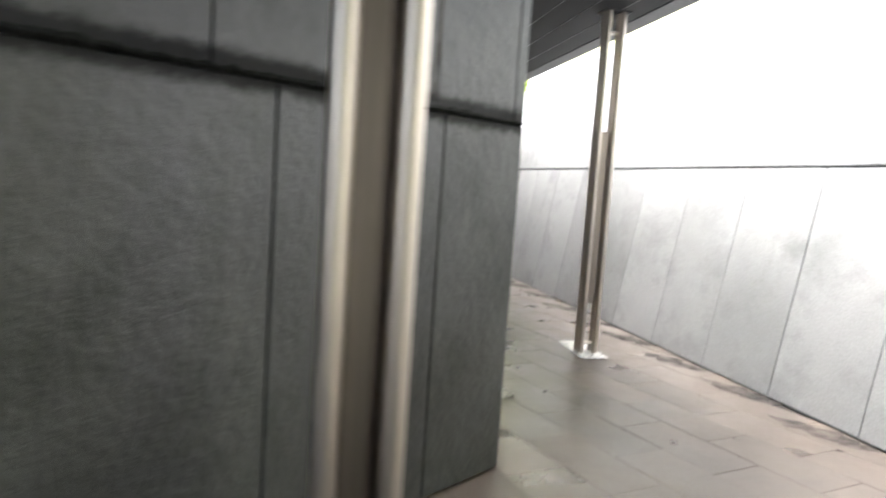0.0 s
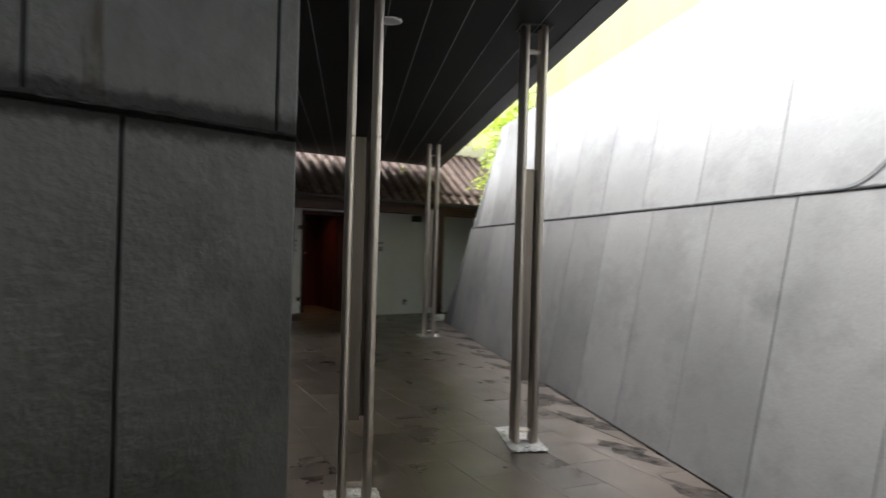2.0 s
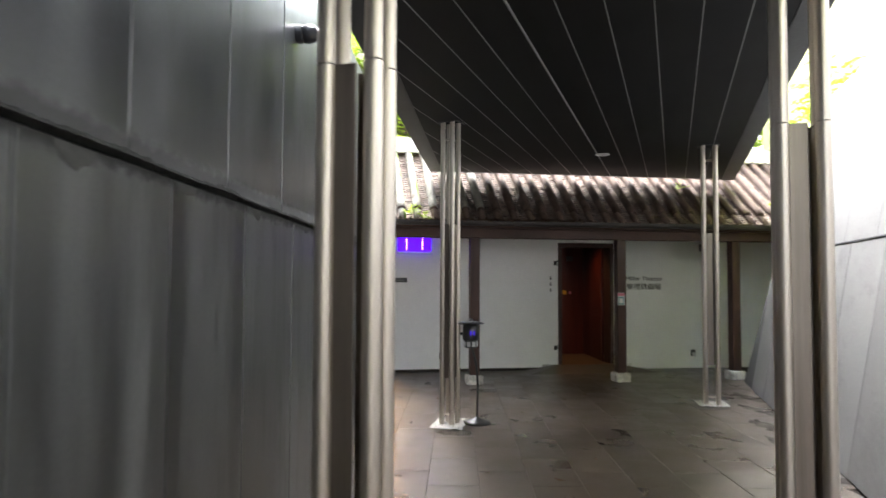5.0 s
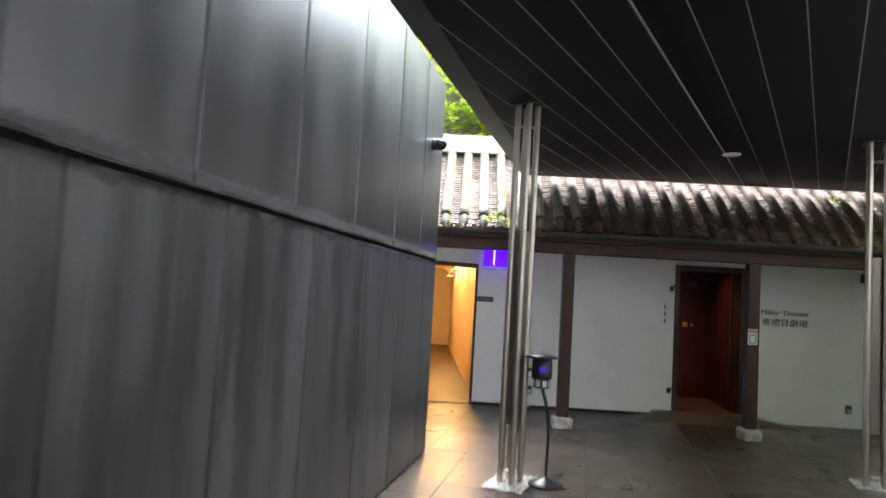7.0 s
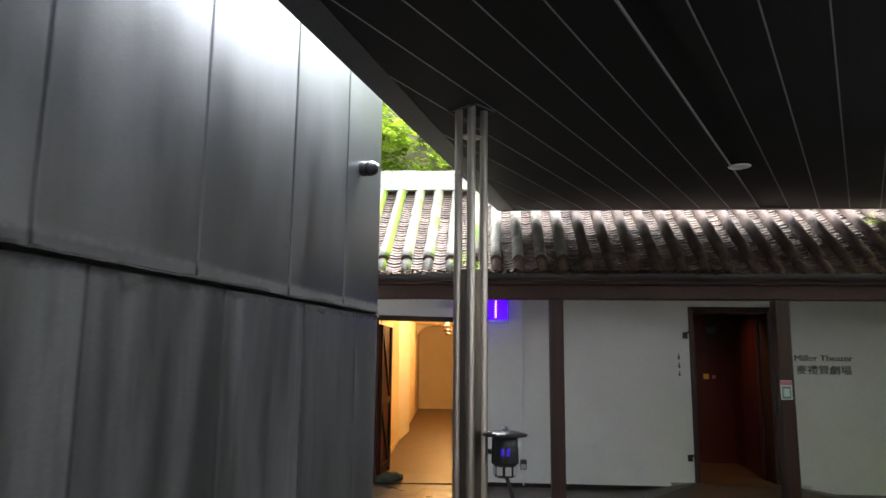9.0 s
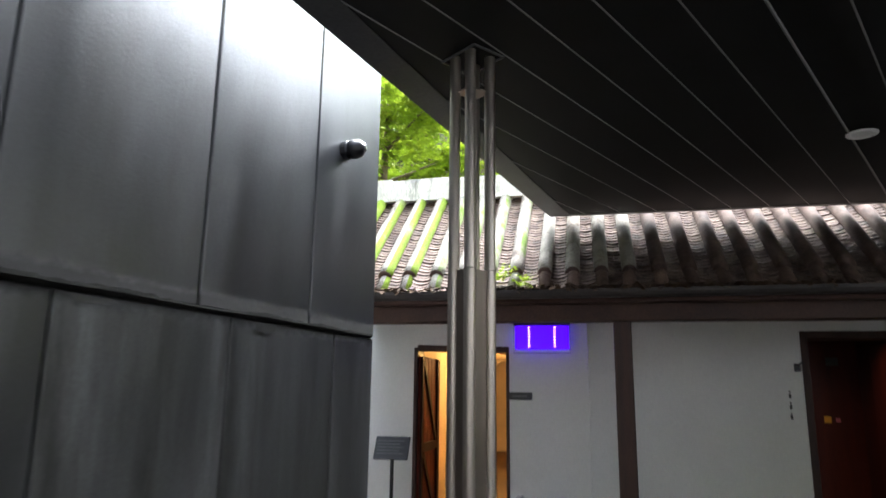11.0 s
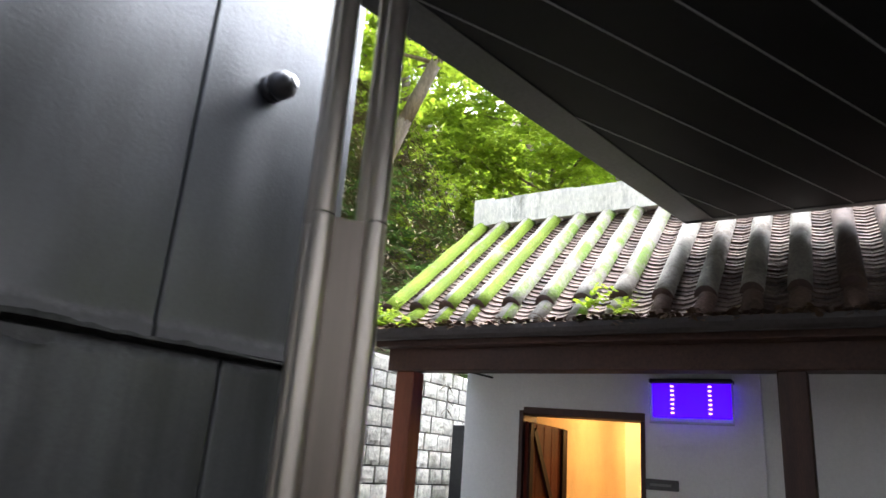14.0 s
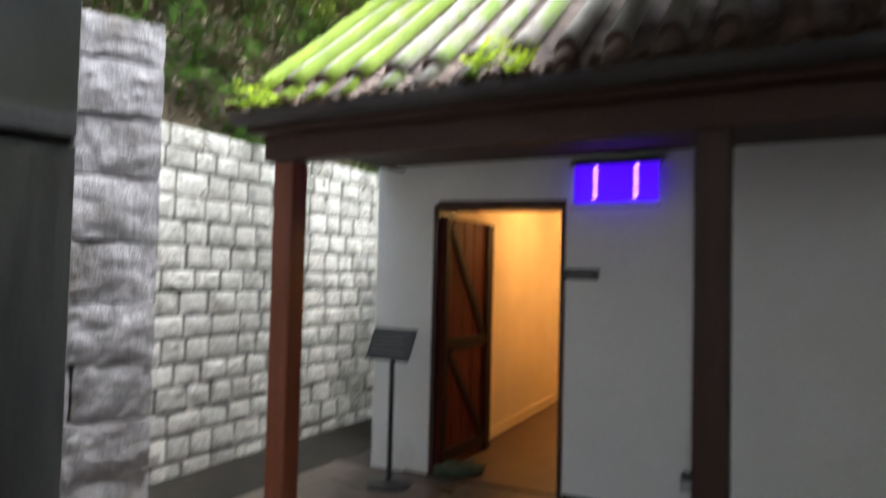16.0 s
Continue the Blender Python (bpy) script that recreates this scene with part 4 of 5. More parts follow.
ob.matrix_basis = pose(0.02, 0, -0.135, 90) @ Matrix.Diagonal((k, 1, 1, 1))

nt = thing("paper_notice", HOUSE @ pose(3.565, -1.4955, 1.32), "small pink and teal paper notice on the post", "notice")
part("sheet", box((-0.06, -0.003, -0.1), (0.06, 0.0, 0.1)), PAPER, nt)
part("header", box((-0.058, -0.005, 0.05), (0.058, -0.0035, 0.095)), PINK, nt, "pink header band")
part("picture", box((-0.045, -0.005, -0.09), (0.045, -0.0035, 0.035)), TEAL, nt, "teal printed square")
part("picture", box((-0.03, -0.007, -0.07), (0.03, -0.0055, 0.015)), PAPER, nt)

for z in (1.93, 0.4):
    hk = thing("door_hook", HOUSE @ pose(2.95, -0.001, z), "small black door hook on the plaster wall", "hook", "door hooks")
    part("hook_plate", box((-0.03, -0.02, -0.04), (0.03, 0.0, 0.04), 0.004), BLACK, hk)
    part("hook_arm", rod((0, -0.02, 0.02), (0.035, -0.1, 0.05), 0.012, seg=8), BLACK, hk)
for z, h in ((1.655, 0.032), (1.545, 0.032), (1.44, 0.026)):
    ic = thing("wall_pictogram", HOUSE @ pose(2.86, -0.001, z), "small dark pictogram on the plaster wall", "pictogram", "wall pictograms")
    part("figure", box((-0.012, -0.006, -h), (0.012, 0.0, h * 0.45), 0.005), GREYMETAL, ic)
    part("dot", lathe([(0.01, 0.0), (0.01, 0.006)], seg=12, m=Matrix.Translation((0, 0, h * 0.95)) @ Matrix.Rotation(radians(90), 4, "X")), GREYMETAL, ic)
solid("cable_conduit", rod((0.86, -0.012, 0.02), (0.86, -0.012, 2.45), 0.009, seg=8), PLASTER, HOUSE, "thin white cable conduit on the plaster wall", "conduit")
for u in (0.86, 5.6):
    sk = thing("wall_socket", HOUSE @ pose(u, -0.02, 0.28), "grey outdoor wall socket", "socket", "wall sockets")
    part("box", box((-0.04, -0.03, -0.06), (0.04, 0.019, 0.06), 0.006), GREYMETAL, sk)
    part("cover", box((-0.034, -0.038, -0.05), (0.034, -0.0305, 0.01), 0.003), ALU, sk)
sp_box = thing("loudspeaker", HOUSE @ pose(5.85, -0.001, 2.24), "small dark loudspeaker high on the plaster wall", "loudspeaker")
part("cabinet", box((-0.11, -0.14, -0.07), (0.11, -0.02, 0.07), 0.012), BLACK, sp_box)
part("grille", box((-0.095, -0.146, -0.055), (0.095, -0.141, 0.055), 0.002), GREYMETAL, sp_box, "dark grey grille")
part("bracket", box((-0.02, -0.02, -0.05), (0.02, 0.0, 0.05)), BLACK, sp_box)
solid("wall_rod", rod((-1.66, -0.5, 2.47), (-1.36, -0.02, 2.42), 0.009, seg=8), BLACK, HOUSE, "thin black rod under the eaves", "rod")
st = thing("information_stand", HOUSE @ pose(-1.22, -0.36, 0), "black information stand with a tilted grey panel", "stand")
part("base", lathe([(0.17, 0.0), (0.17, 0.015), (0.1, 0.03), (0.02, 0.045)], seg=24), BLACK, st)
part("pole", rod((0, 0, 0.04), (0, 0, 1.0), 0.02, seg=12), BLACK, st)
tilt = pose(0, -0.02, 1.05, 62)
pn = part("panel", box((-0.19, -0.13, -0.008), (0.19, 0.13, 0.008), 0.004), BLACK, st, "tilted dark panel with rows of small print", m=tilt)
for i in range(5):
    part("text_line", box((-0.16, 0.07 - 0.035 * i, 0.0085), (0.14 - 0.05 * (i % 2), 0.082 - 0.035 * i, 0.0095)), GREYMETAL, pn, "row of unreadable pale print")

bm = bmesh.new()
bmesh.ops.create_icosphere(bm, subdivisions=3, radius=1.0)
for v in bm.verts:
    n_ = noise.noise(v.co * 2.2)
    v.co = Vector((v.co.x * 0.2, v.co.y * 0.1, max(v.co.z, -0.55) * 0.075)) * (1 + 0.35 * n_)
solid("sandbag", bm, mat("green_sacking", (0.04, 0.06, 0.04), (0.07, 0.09, 0.06), rough=0.9, bump=0.5, vary=0), HOUSE @ pose(-0.88, 0.12, 0.05, 0, 0, 40), "dark green sandbag holding the door open", "sandbag", smooth=True)
solid("dark_board", box((-2.46, 1.25, 0.0), (-1.64, 1.29, 2.06), 0.006), mat("charcoal_board", (0.02, 0.02, 0.021), (0.03, 0.03, 0.031), rough=0.6, vary=0, bump=0.05), HOUSE, "dark board closing the gap behind the house corner", "board")

# ---- insect trap on a stand ----
UVDIM = plain("dim_violet_glow", (0.06, 0.02, 0.9), 0.4, 0.0, 0.05)
zp = thing("insect_trap", pose(0.27, 10.82, 0), "black lantern-shaped mosquito trap on a round foot", "insect trap")
part("base", lathe([(0.155, 0.0), (0.155, 0.018), (0.12, 0.035), (0.04, 0.06), (0.02, 0.075)], seg=28), BLACK, zp, smooth=True)
cu = bpy.data.curves.new("pole", "CURVE")
cu.dimensions, cu.bevel_depth, cu.bevel_resolution, cu.resolution_u = "3D", 0.014, 3, 8
sp = cu.splines.new("BEZIER")
sp.bezier_points.add(3)
for bp, co in zip(sp.bezier_points, ((0, 0, 0.06), (0.0, 0, 0.55), (-0.02, -0.03, 0.74), (-0.06, -0.05, 0.88))):
    bp.co, bp.handle_left_type, bp.handle_right_type = co, "AUTO", "AUTO"
tmp = bpy.data.objects.new("pole", cu)
part("pole", bpy.data.meshes.new_from_object(tmp), None, zp)
bpy.data.objects.remove(tmp)
zp.children[-1].data.materials.append(BLACK)
hd = Matrix.Translation((-0.06, -0.05, 0))
part("basket", lathe([(0.06, 0.85), (0.075, 0.86), (0.075, 0.93)], m=hd), BLACK, zp)
for i in range(8):
    a = 2 * math.pi * i / 8
    part("basket_pane", box((-0.02, -0.003, 0.868), (0.02, 0.003, 0.922)), LENS, zp, "pale mesh window", m=hd @ pose(0.076 * math.cos(a), 0.076 * math.sin(a), 0, 0, 0, math.degrees(a) + 90))
part("body", lathe([(0.088, 0.935), (0.092, 0.95), (0.088, 1.1), (0.075, 1.115)], m=hd), BLACK, zp, smooth=True)
for i in range(2):
    a = radians(-72 + 24 * i)
    part("uv_window", box((-0.009, -0.003, 0.995), (0.009, 0.003, 1.043)), UVDIM, zp, "violet lit slot", m=hd @ pose(0.091 * math.cos(a), 0.091 * math.sin(a), 0, 0, 0, math.degrees(a) + 90))
part("brim", lathe([(0.08, 1.115), (0.15, 1.118), (0.155, 1.126), (0.1, 1.142), (0.04, 1.15)], seg=32, m=hd), BLACK, zp, smooth=True)
part("knob", lathe([(0.02, 1.15), (0.024, 1.165), (0.012, 1.178)], m=hd), ALU, zp, "silver knob")
part("bracket", box((-0.16, -0.03, 0.99), (-0.09, 0.03, 1.02), 0.004), BLACK, zp, m=hd)

# ---- stone walls beside the house ----
def rough_block(w, h, d, seed, nx=6, nz=4, relief=0.016, pillow=0.01):
    """A split-faced block with a lumpy front towards +x, worn back at its edges."""
    bm = bmesh.new()
    front = []
    for j in range(nz + 1):
        row = []
        for i in range(nx + 1):
            a, b = 2 * i / nx - 1, 2 * j / nz - 1
            lump = noise.noise(Vector((a * 1.7, b * 1.7, seed * 3.7))) + 0.6 * noise.noise(Vector((a * 4.1, b * 4.1, seed * 5.3)))
            edge_ = max(abs(a), abs(b))
            x = d + relief * lump - pillow * edge_ ** 4
            y = w * a / 2 * (1 - 0.035 * (abs(b) ** 5)) + 0.012 * noise.noise(Vector((b * 2.0, seed, i)))
            z = h * (j / nz) + 0.02 * noise.noise(Vector((a * 2.0, seed + 9.0, j)))
            row.append(bm.verts.new((x, y, z)))
        front.append(row)
    for j in range(nz):
        for i in range(nx):
            bm.faces.new((front[j][i], front[j][i + 1], front[j + 1][i + 1], front[j + 1][i]))
    rim = [front[0][i] for i in range(nx + 1)] + [front[j][nx] for j in range(1, nz + 1)] + [front[nz][i] for i in range(nx - 1, -1, -1)] + [front[j][0] for j in range(nz - 1, 0, -1)]
    back_ = [bm.verts.new((0.0, v.co.y, v.co.z)) for v in rim]
    for i in range(len(rim)):
        bm.faces.new((rim[i], back_[i], back_[(i + 1) % len(rim)], rim[(i + 1) % len(rim)]))
    bmesh.ops.recalc_face_normals(bm, faces=bm.faces)
    return bm


GW = -2.5                                   # face of the garden wall, along the house
sw = thing("wall_garden", HOUSE, "weathered white granite block garden wall", "wall", kind="structure")
part("mortar_core", box((GW - 0.42, -3.2, -0.02), (GW - 0.05, 6.0, 2.6)), MORTAR, sw, "dark mortar between the blocks")
small_blocks = [mesh_of("block", rough_block(1.0, 1.0, 0.055, s, relief=0.006, pillow=0.009), GRANITE) for s in range(8)]
rnd = random.Random(5)
zc, row = 0.0, 0
while zc < 2.6:
    hgt = rnd.uniform(0.162, 0.188)
    v = -2.5 - (0.14 if row % 2 else 0.0)
    while v < 3.4:
        wd = rnd.uniform(0.2, 0.31)
        part("block", small_blocks[rnd.randrange(8)], None, sw, m=pose(GW - 0.055 + rnd.uniform(-0.006, 0.008), v + wd / 2, zc, 0, rnd.uniform(-1, 1), rnd.uniform(-0.8, 0.8)) @ Matrix.Diagonal((1, wd - 0.02, hgt - 0.015, 1)))
        v += wd
    zc += hgt
    row += 1

# the higher stub of rougher stone behind the end of the clad wall
PIER = Matrix.Translation((-1.8, 11.46, 0))
pier = thing("wall_pier", PIER, "rough split-stone pier at the end of the clad wall", "wall", kind="structure")
part("mortar_core", box((-0.42, -0.75, -0.02), (-0.06, -0.05, 2.55)), MORTAR, pier, "mortar between the rough stones")
pier_blocks = [mesh_of("block", rough_block(1.0, 1.0, 0.07, s + 20, 10, 7, 0.009, 0.008), GRANITE_P) for s in range(8)]
zc = 0.0
while zc < 2.55:
    hgt = min(rnd.uniform(0.2, 0.27), 2.63 - zc)
    if 2.63 - zc - hgt < 0.12:
        hgt = 2.63 - zc
    y = 0.0
    while y > -0.75:
        wd = rnd.uniform(0.26, 0.5)
        part("block", pier_blocks[rnd.randrange(8)], None, pier, m=pose(-0.07 + rnd.uniform(-0.012, 0.008), y - wd / 2, zc, 0, rnd.uniform(-1.5, 1.5), rnd.uniform(-1.5, 1.5)) @ Matrix.Diagonal((1, wd - 0.009, hgt - 0.009, 1)))
        y -= wd
    part("block", pier_blocks[rnd.randrange(8)], None, pier, m=pose(-0.225, -0.07, zc, 0, 0, 90) @ Matrix.Diagonal((1, 0.37, hgt - 0.006, 1)))
    zc += hgt

bm = bmesh.new()
for q in (((-1.95, 0.001), (-2.52, 0.07), (-2.52, -0.01)),):
    a_ = [bm.verts.new((u, -2.2, z)) for u, z in q]
    b_ = [bm.verts.new((u, 1.24, z)) for u, z in q]
    bm.faces.new(a_)
    bm.faces.new(b_[::-1])
    for i in range(3):
        bm.faces.new((a_[i], b_[i], b_[(i + 1) % 3], a_[(i + 1) % 3]))
bmesh.ops.recalc_face_normals(bm, faces=bm.faces)
# Added wedge; the shade under eaves and plants goes into its dark colour.
solid("ground_verge", bm, mat("shaded_wet_ground", (0.014, 0.0125, 0.01), (0.028, 0.025, 0.02), rough=0.8, spec=0.1, bump=0.5, vary=0), HOUSE, "added dark wedge on the shaded floor below the garden wall", "verge", kind="structure")

# ---- hillside and plants ----
def hill(u, v):
    d = max(-2.75 - u, 0.0)
    e = max(v - 6.5, 0.0)
    d = math.hypot(d, e)
    return 2.3 + 1.3 * d + 0.5 * noise.noise(Vector((u * 0.5, v * 0.5, 0.0))) * min(d, 1.5) if d > 0.0 else -0.05


bm = bmesh.new()
gu, gv = [-16 + 0.5 * i for i in range(53)], [-12 + 0.5 * j for j in range(61)]
grid = {}
for i, u in enumerate(gu):
    for j, v in enumerate(gv):
        if u <= -3.0 or v >= 7.0:
            p = hp(u, v)
            grid[i, j] = bm.verts.new((p.x, p.y, min(hill(u, v), 13)))
for (i, j) in list(grid):
    q = [(i, j), (i + 1, j), (i + 1, j + 1), (i, j + 1)]
    if all(k in grid for k in q):
        bm.faces.new([grid[k] for k in q])
solid("hillside", bm, SOIL, label="steep brown earth bank behind the garden wall", category="hillside", kind="structure", smooth=True)


def foliage(name, sprays, material, label, category, seed, leaf=(0.05, 0.018), count=16, length=0.5, droop=0.5, kind="stuff"):
    """Drooping stems with paired leaflets, one mesh. sprays: places to start from with a way to lean."""
    rnd = random.Random(seed)
    vs, fs = [], []
    for base, way in sprays:
        ln = length * rnd.uniform(0.6, 1.4)
        d = Vector(way).normalized()
        side = d.cross(Vector((0, 0, 1)))
        side = side.normalized() if side.length > 0.01 else Vector((1, 0, 0))
        p = Vector(base)
        n_ = max(4, int(count * rnd.uniform(0.7, 1.2)))
        for k in range(n_):
            t = k / n_
            p = p + d * (ln / n_)
            d = (d + Vector((0, 0, -droop / n_ * 2)) + Vector((rnd.uniform(-.1, .1), rnd.uniform(-.1, .1), rnd.uniform(-.1, .1)))).normalized()
            size = leaf[0] * (1.15 - 0.7 * abs(t - 0.35)) * rnd.uniform(0.7, 1.3)
            for sgn in (-1, 1):
                o = (side * sgn + d * 0.5 + Vector((rnd.uniform(-.35, .35), rnd.uniform(-.35, .35), rnd.uniform(-.5, .2)))).normalized()
                w = o.cross(Vector((rnd.uniform(-.4, .4), rnd.uniform(-.4, .4), 1))).normalized() * leaf[1] * rnd.uniform(0.8, 1.2)
                b0 = len(vs)
                m_ = p + o * size * 0.5
                vs += [p, m_ + w, p + o * size, m_ - w]
                fs.append((b0, b0 + 1, b0 + 2, b0 + 3))
    me = bpy.data.meshes.new(name)
    me.from_pydata([tuple(v) for v in vs], [], fs)
    me.materials.append(material)
    ob = new(name, me)
    return tagged(ob, label, category, kind=kind)


rnd = random.Random(11)


def on_hill(u0, u1, v0, v1, n, lift=0.2, out=0.6):
    r = []
    for _ in range(n):
        u, v = rnd.uniform(u0, u1), rnd.uniform(v0, v1)
        z = hill(u, v)
        if z < 0 or z > 12:
            continue
        p = hp(u, v)
        a = rnd.uniform(0, 2 * math.pi)
        r.append(((p.x, p.y, z + rnd.uniform(0, lift)), (math.cos(a) * 0.6 + 0.45, math.sin(a) * 0.6 - 0.45 * out, rnd.uniform(0.2, 1.0))))
    return r


foliage("fern_bank", on_hill(-6.0, -2.8, -3, 8, 1000, 0.3), LEAF_B, "deep green ferns over the earth bank", "ferns", 1, leaf=(0.13, 0.026), length=0.75, count=15)
foliage("bank_undergrowth", on_hill(-11, -4.0, 3, 14, 1000, 0.6), LEAF_A, "light green leafy undergrowth on the bank", "undergrowth", 2, leaf=(0.16, 0.045), length=0.9, count=13)
foliage("dry_brush", on_hill(-8, -2.9, -4, 6, 2600, 1.2), TWIG, "brown dry twigs and dead fronds on the bank", "brush", 3, leaf=(0.14, 0.009), length=1.3, count=16, droop=1.6)
foliage("rear_shrubs", on_hill(-4, 12, 6.6, 12, 1300, 1.2), LEAF_A, "bright green shrubs behind the house", "shrubs", 4, leaf=(0.17, 0.05), length=1.0, count=13)


def tree(u, v, z0, height, lean, seed, leafmat, label, crown_r=2.0, n=500):
    rnd_ = random.Random(seed)
    p = hp(u, v)
    c = thing("tree", pose(p.x, p.y, z0), label, "tree", "trees on the bank")
    bm_ = bmesh.new()
    pts_ = [Vector((0, 0, -0.4))]
    for k in range(7):
        pts_.append(pts_[-1] + Vector((lean[0] / 7 + rnd_.uniform(-.08, .08), lean[1] / 7 + rnd_.uniform(-.08, .08), height / 7)))
    for k in range(7):
        rod(pts_[k], pts_[k + 1] + (pts_[k + 1] - pts_[k]) * 0.04, 0.14 * (1 - k / 9), 0.14 * (1 - (k + 1) / 9), seg=9, bm=bm_)
    part("trunk", bm_, BARK, c, smooth=True)
    sprays = []
    for k in range(9):
        a = rnd_.uniform(0, 2 * math.pi)
        s0 = pts_[rnd_.randrange(3, 8)]
        tip = s0 + Vector((math.cos(a), math.sin(a), rnd_.uniform(0.0, 0.9))) * crown_r * rnd_.uniform(0.5, 1.0)
        part("limb", rod(s0, s0.lerp(tip, 0.8), 0.045, 0.01, seg=6), BARK, c)
        for _ in range(n // 9):
            q = s0.lerp(tip, rnd_.uniform(0.25, 1.1)) + Vector((rnd_.gauss(0, .35), rnd_.gauss(0, .35), rnd_.gauss(0, .28)))
            b = rnd_.uniform(0, 2 * math.pi)
            sprays.append((q, (math.cos(b), math.sin(b), rnd_.uniform(-0.1, 0.6))))
    crown = foliage("crown", sprays, leafmat, "", "", seed, leaf=(0.14, 0.045), length=0.7, count=11, kind="")
    crown.parent = c
    return c


tree(-4.6, 1.5, hill(-4.6, 1.5), 6.4, (2.6, 1.5), 21, LEAF_A, "leaning bank tree with a pale trunk and light foliage", 2.0, 200)
tree(-6.5, 5.5, hill(-6.5, 5.5), 6.0, (0.8, -0.6), 22, LEAF_A, "leafy tree with bright green crown on the bank", 2.7, 900)
tree(-4.2, 7.5, hill(-4.2, 7.5), 5.5, (0.5, 0.2), 23, LEAF_A, "leafy tree with bright green crown on the bank", 2.7, 900)
tree(-5.5, -2.5, hill(-5.5, -2.5), 6.0, (0.6, 0.8), 24, LEAF_B, "dark leafy tree at the foot of the bank", 2.2, 520)
tree(1.5, 9.5, hill(1.5, 9.5), 5.0, (0.2, 0.2), 25, LEAF_A, "leafy tree with bright green crown behind the house", 2.6, 520)
tree(7.5, 9.0, hill(7.5, 9.0), 5.0, (-0.4, 0.3), 26, LEAF_B, "leafy tree behind the house", 2.6, 420)

# plants and litter along the gutter
def sprig(u, v, z, seed, n=7, ln=0.16):
    rnd_ = random.Random(seed)
    p = hp(u, v, z)
    sp_ = []
    for _ in range(n):
        a = rnd_.uniform(0, 2 * math.pi)
        sp_.append(((p.x + rnd_.uniform(-.03, .03), p.y + rnd_.uniform(-.03, .03), p.z), (math.cos(a) * 0.5, math.sin(a) * 0.5 - 0.2, rnd_.uniform(0.3, 1.0))))
    ob_ = foliage("fern", sp_, LEAF_A, "small bright green fern growing in the gutter", "fern", seed, leaf=(0.05, 0.013), length=ln, count=7, kind="")
    tagged(ob_, group="gutter ferns")


for u, z, s in ((0.1, 2.6, 31), (0.32, 2.55, 32), (-1.15, 2.53, 33), (-1.38, 2.56, 34), (4.9, 3.2, 35)):
    sprig(u, -1.72 if z < 2.9 else -0.95, z, s)
rnd = random.Random(8)
lit = []
for _ in range(420):
    p = hp(rnd.uniform(-1.48, 3.0), -1.74 + rnd.gauss(0, 0.045), 2.525 + rnd.uniform(0, 0.035))
    a = rnd.uniform(0, 2 * math.pi)
    lit.append((p, (math.cos(a), math.sin(a), rnd.uniform(-0.1, 0.5))))
foliage("leaf_litter", lit, DEADLEAF, "brown dead leaves lying in the gutter", "leaf litter", 41, leaf=(0.05, 0.018), length=0.05, count=2)

for i, (x, y) in enumerate(((1.3, 11.04), (0.9, 12.68), (1.11, 13.17), (1.57, 8.95), (1.96, 6.72), (1.75, 9.7), (0.6, 11.6), (2.4, 7.6), (-0.7, 12.1))):
    bm = bmesh.new()
    r = [bm.verts.new(p) for p in ((-0.05, 0, 0.012), (0.0, 0.022, 0.004), (0.055, 0.004, 0.02), (0.0, -0.024, 0.006), (0.0, 0.0, 0.002))]
    for a, b in ((0, 1), (1, 2), (2, 3), (3, 0)):
        bm.faces.new((r[a], r[b], r[4]))
    solid("dead_leaf", bm, DEADLEAF, pose(x, y, 0.004, 0, 0, 57 * i), "curled brown dead leaf on the paving", "leaf", "fallen leaves")

# ---- beyond the pale wall ----
solid("wall_neighbour", box((0, -10, 0), (0.3, 22.0, 9.0)), LIME, pose(6.0, 0, 0, 0, 0, 4.9), "pale lime green rendered wall behind the stone wall", "wall", kind="structure")
rnd = random.Random(13)
cl = []
for _ in range(240):
    x = rnd.uniform(4.15, 4.9)
    cl.append(((x, 14.4 + rnd.uniform(-1.0, 1.6), rnd.uniform(2.6, 4.6)), (rnd.uniform(-1, 0.4), rnd.uniform(-1, 0.3), rnd.uniform(-0.3, 0.9))))
foliage("climbing_plant", cl, LEAF_A, "climbing plant hanging over the end of the stone wall", "climber", 51, leaf=(0.09, 0.03), length=0.4, count=9)
foliage("far_trees", [((rnd.uniform(0.5, 5), rnd.uniform(25, 31), rnd.uniform(2, 12)), (rnd.uniform(-1, 1), rnd.uniform(-1, 1), rnd.uniform(-.2, .8))) for _ in range(1500)], LEAF_A, "light green tree crowns beyond the wing", "trees", 52, leaf=(0.2, 0.07), length=1.1, count=10)
# Out of view; added only to close off the open end behind the start.
solid("wall_rear", box((-8, -7.4, 0), (5.5, -7.1, 5.0)), FASCIA, label="unseen dark wall added to close the walk behind the start", category="wall", kind="structure")

# ---- dark patches and paving, last ----
DARK_PATCH = mat("dark_patch_stone", (0.021, 0.019, 0.0175), (0.034, 0.031, 0.028), spec=0.12, rough=0.75, rough2=0.9, scale=3, fine=60, bump=0.1, vary=0.1)
worn(DARK_PATCH, 5.0, 1.0, 0.28, 0.72)
rnd = random.Random(3)
PATCH_AT = [(4.42 - 0.086 * (4.2 + 0.95 * i), 4.2 + 0.95 * i, 5) for i in range(11)]
PATCH_AT += [(*(CORNER + D2 * q - IN2 * off), 20 + turn) for q, off, turn in ((0.7, 0.12, 0), (1.3, 0.2, 14), (2.0, 0.1, -6), (2.6, 0.26, 10), (3.3, 0.12, 0), (4.1, 0.16, 8))]
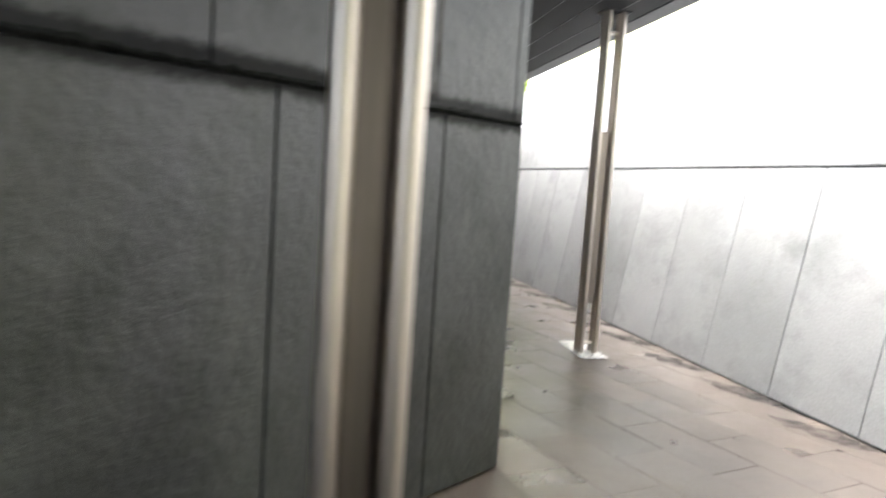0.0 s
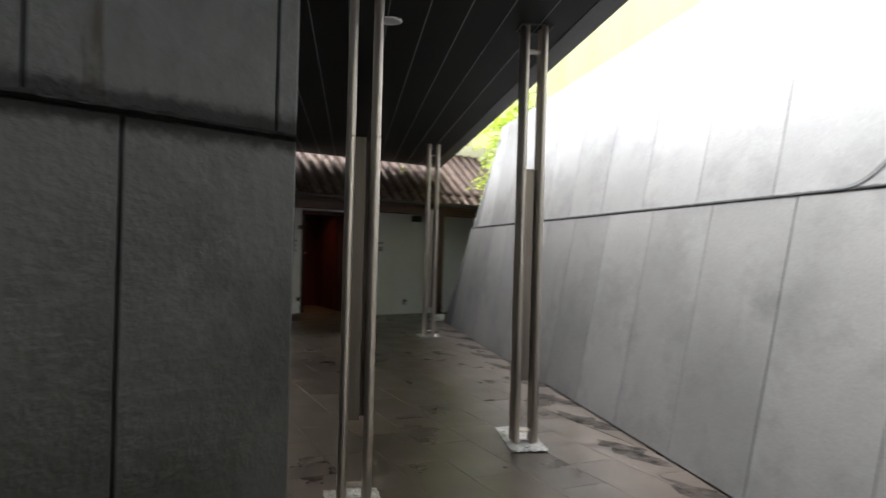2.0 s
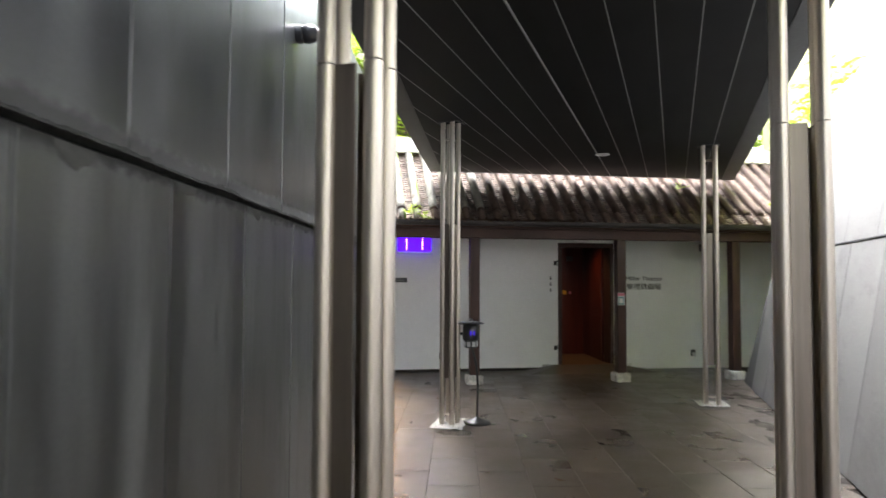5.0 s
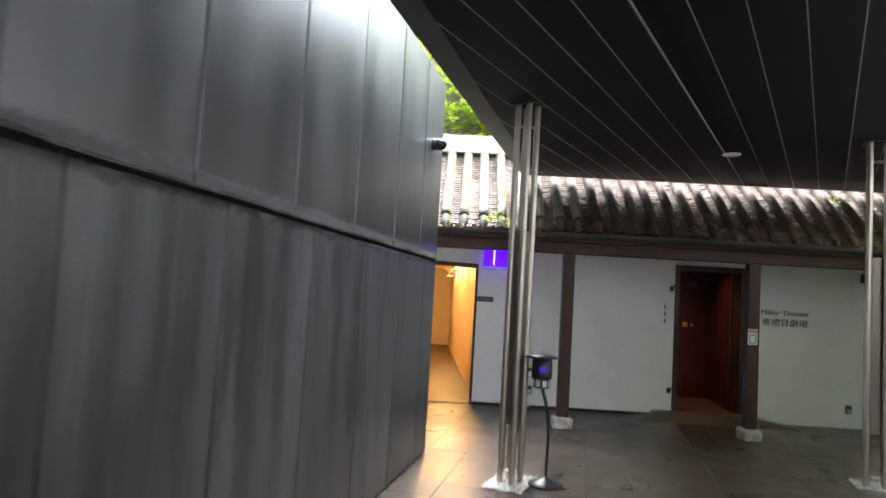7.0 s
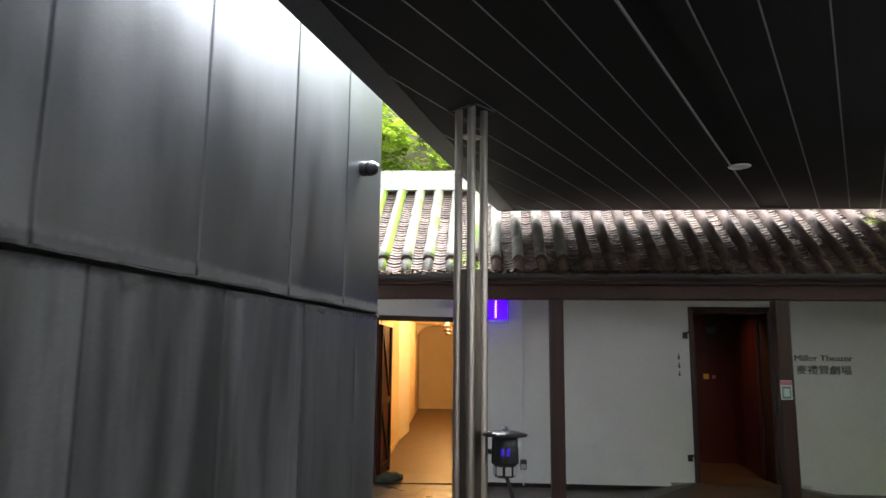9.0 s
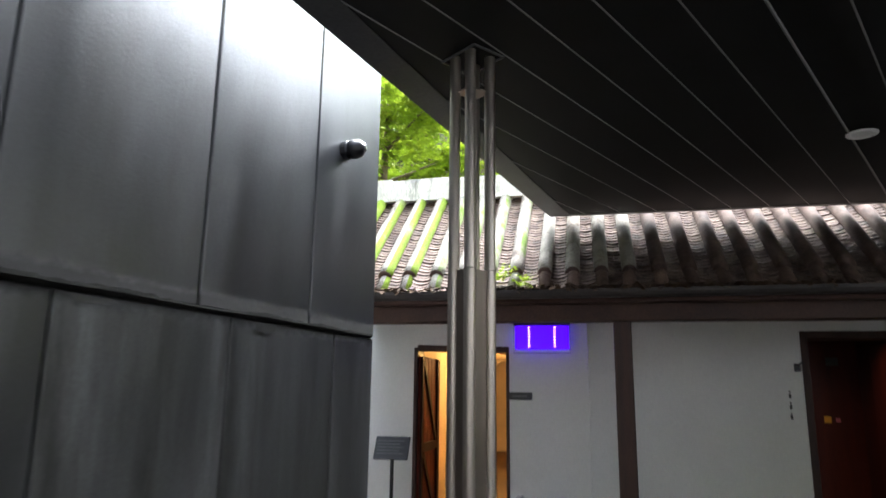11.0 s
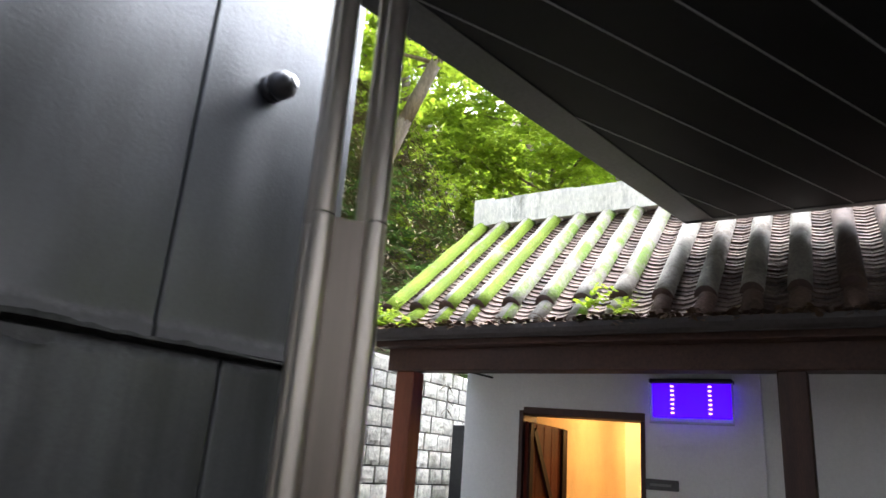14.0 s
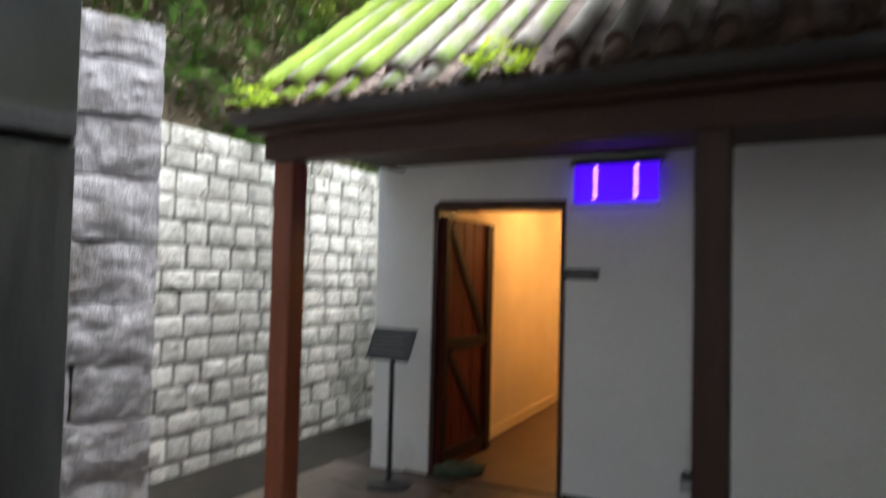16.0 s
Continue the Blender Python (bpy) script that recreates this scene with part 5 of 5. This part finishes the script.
for i, (x, y, turn) in enumerate(PATCH_AT):
    bm = bmesh.new()
    n = 14
    upper, lower_ = [], []
    for k in range(n + 1):
        f = k / n
        wdt = 0.14 * math.sin(math.pi * min(1.0, f * 0.85 + 0.15)) ** 0.8 * (1 + 0.3 * noise.noise(Vector((f * 4, i * 3.1, 0))))
        mid_ = Vector((0.12 - 0.26 * f, 0.75 * f - 0.3))
        ragged = [1 + 0.9 * noise.noise(Vector((f * 7, i * 2.3 + e, e))) for e in (0.0, 9.0)]
        upper.append(bm.verts.new((mid_.x + wdt * ragged[0], mid_.y, 0.004)))
        lower_.append(bm.verts.new((mid_.x - wdt * ragged[1], mid_.y + 0.06 * ragged[0], 0.004)))
    for k in range(n):
        bm.faces.new((lower_[k], upper[k], upper[k + 1], lower_[k + 1]))
    solid("damp_patch", bm, DARK_PATCH, pose(x + rnd.uniform(-.04, .04), y + rnd.uniform(-.06, .06), 0, 0, 0, turn + rnd.uniform(-6, 6)), "dark ragged patch on the paving by the wall", "damp patch", "damp patches")

SLAB_L, SLAB_W = 0.82, 0.41
AX = D2                                     # the courses run with the long wall
AY = Vector((D2.y, -D2.x))
slab = mesh_of("paving_slab", box((-SLAB_L / 2 + 0.0013, -SLAB_W / 2 + 0.0013, -0.05), (SLAB_L / 2 - 0.0013, SLAB_W / 2 - 0.0013, 0.0), 0.002), PAVER)
floor = thing("floor", Matrix.Identity(4), "brown-grey stone paving of the covered walk", "paving", kind="structure")
ang = math.degrees(math.atan2(AX.y, AX.x))
rest = bmesh.new()
rnd = random.Random(17)
placed = 0
cells = []
for i in range(-14, 34):
    for j in range(-26, 26):
        p = Vector((1.5, 4.0)) + AX * (i * SLAB_L + (SLAB_L / 2 if j % 2 else 0)) + AY * (j * SLAB_W + 0.05)
        f = p - CORNER
        if p.x > 4.75 - 0.086 * p.y or p.y < -7 or p.x < -6.5:
            continue
        if f.dot(IN2) > 0.5 and f.dot(IN1) > 0.5 and (p - END).dot(D2) < -0.4:
            continue
        q = HOUSE.inverted() @ Vector((p.x, p.y, 0))
        if q.y > 0.3 or q.x > 7.8 or q.x < -3.2:
            continue
        cells.append(p)
for p in cells:
    near = 0.9 < p.x < 4.4 and 1.8 < p.y < 9.4 or -0.6 < p.x < 3.4 and 9.4 <= p.y < 14.2
    m = pose(p.x, p.y, rnd.uniform(-0.0025, 0.0), rnd.uniform(-.12, .12), rnd.uniform(-.12, .12), ang)
    if near and placed < 300:
        part("paving_slab", slab, None, floor, m=m)
        placed += 1
    else:
        tmp = slab.copy()
        tmp.transform(m)
        rest.from_mesh(tmp)
        bpy.data.meshes.remove(tmp)
tagged(part("outer_slabs", rest, PAVER, floor, "stone slabs at the edges of the walk"), kind="stuff")
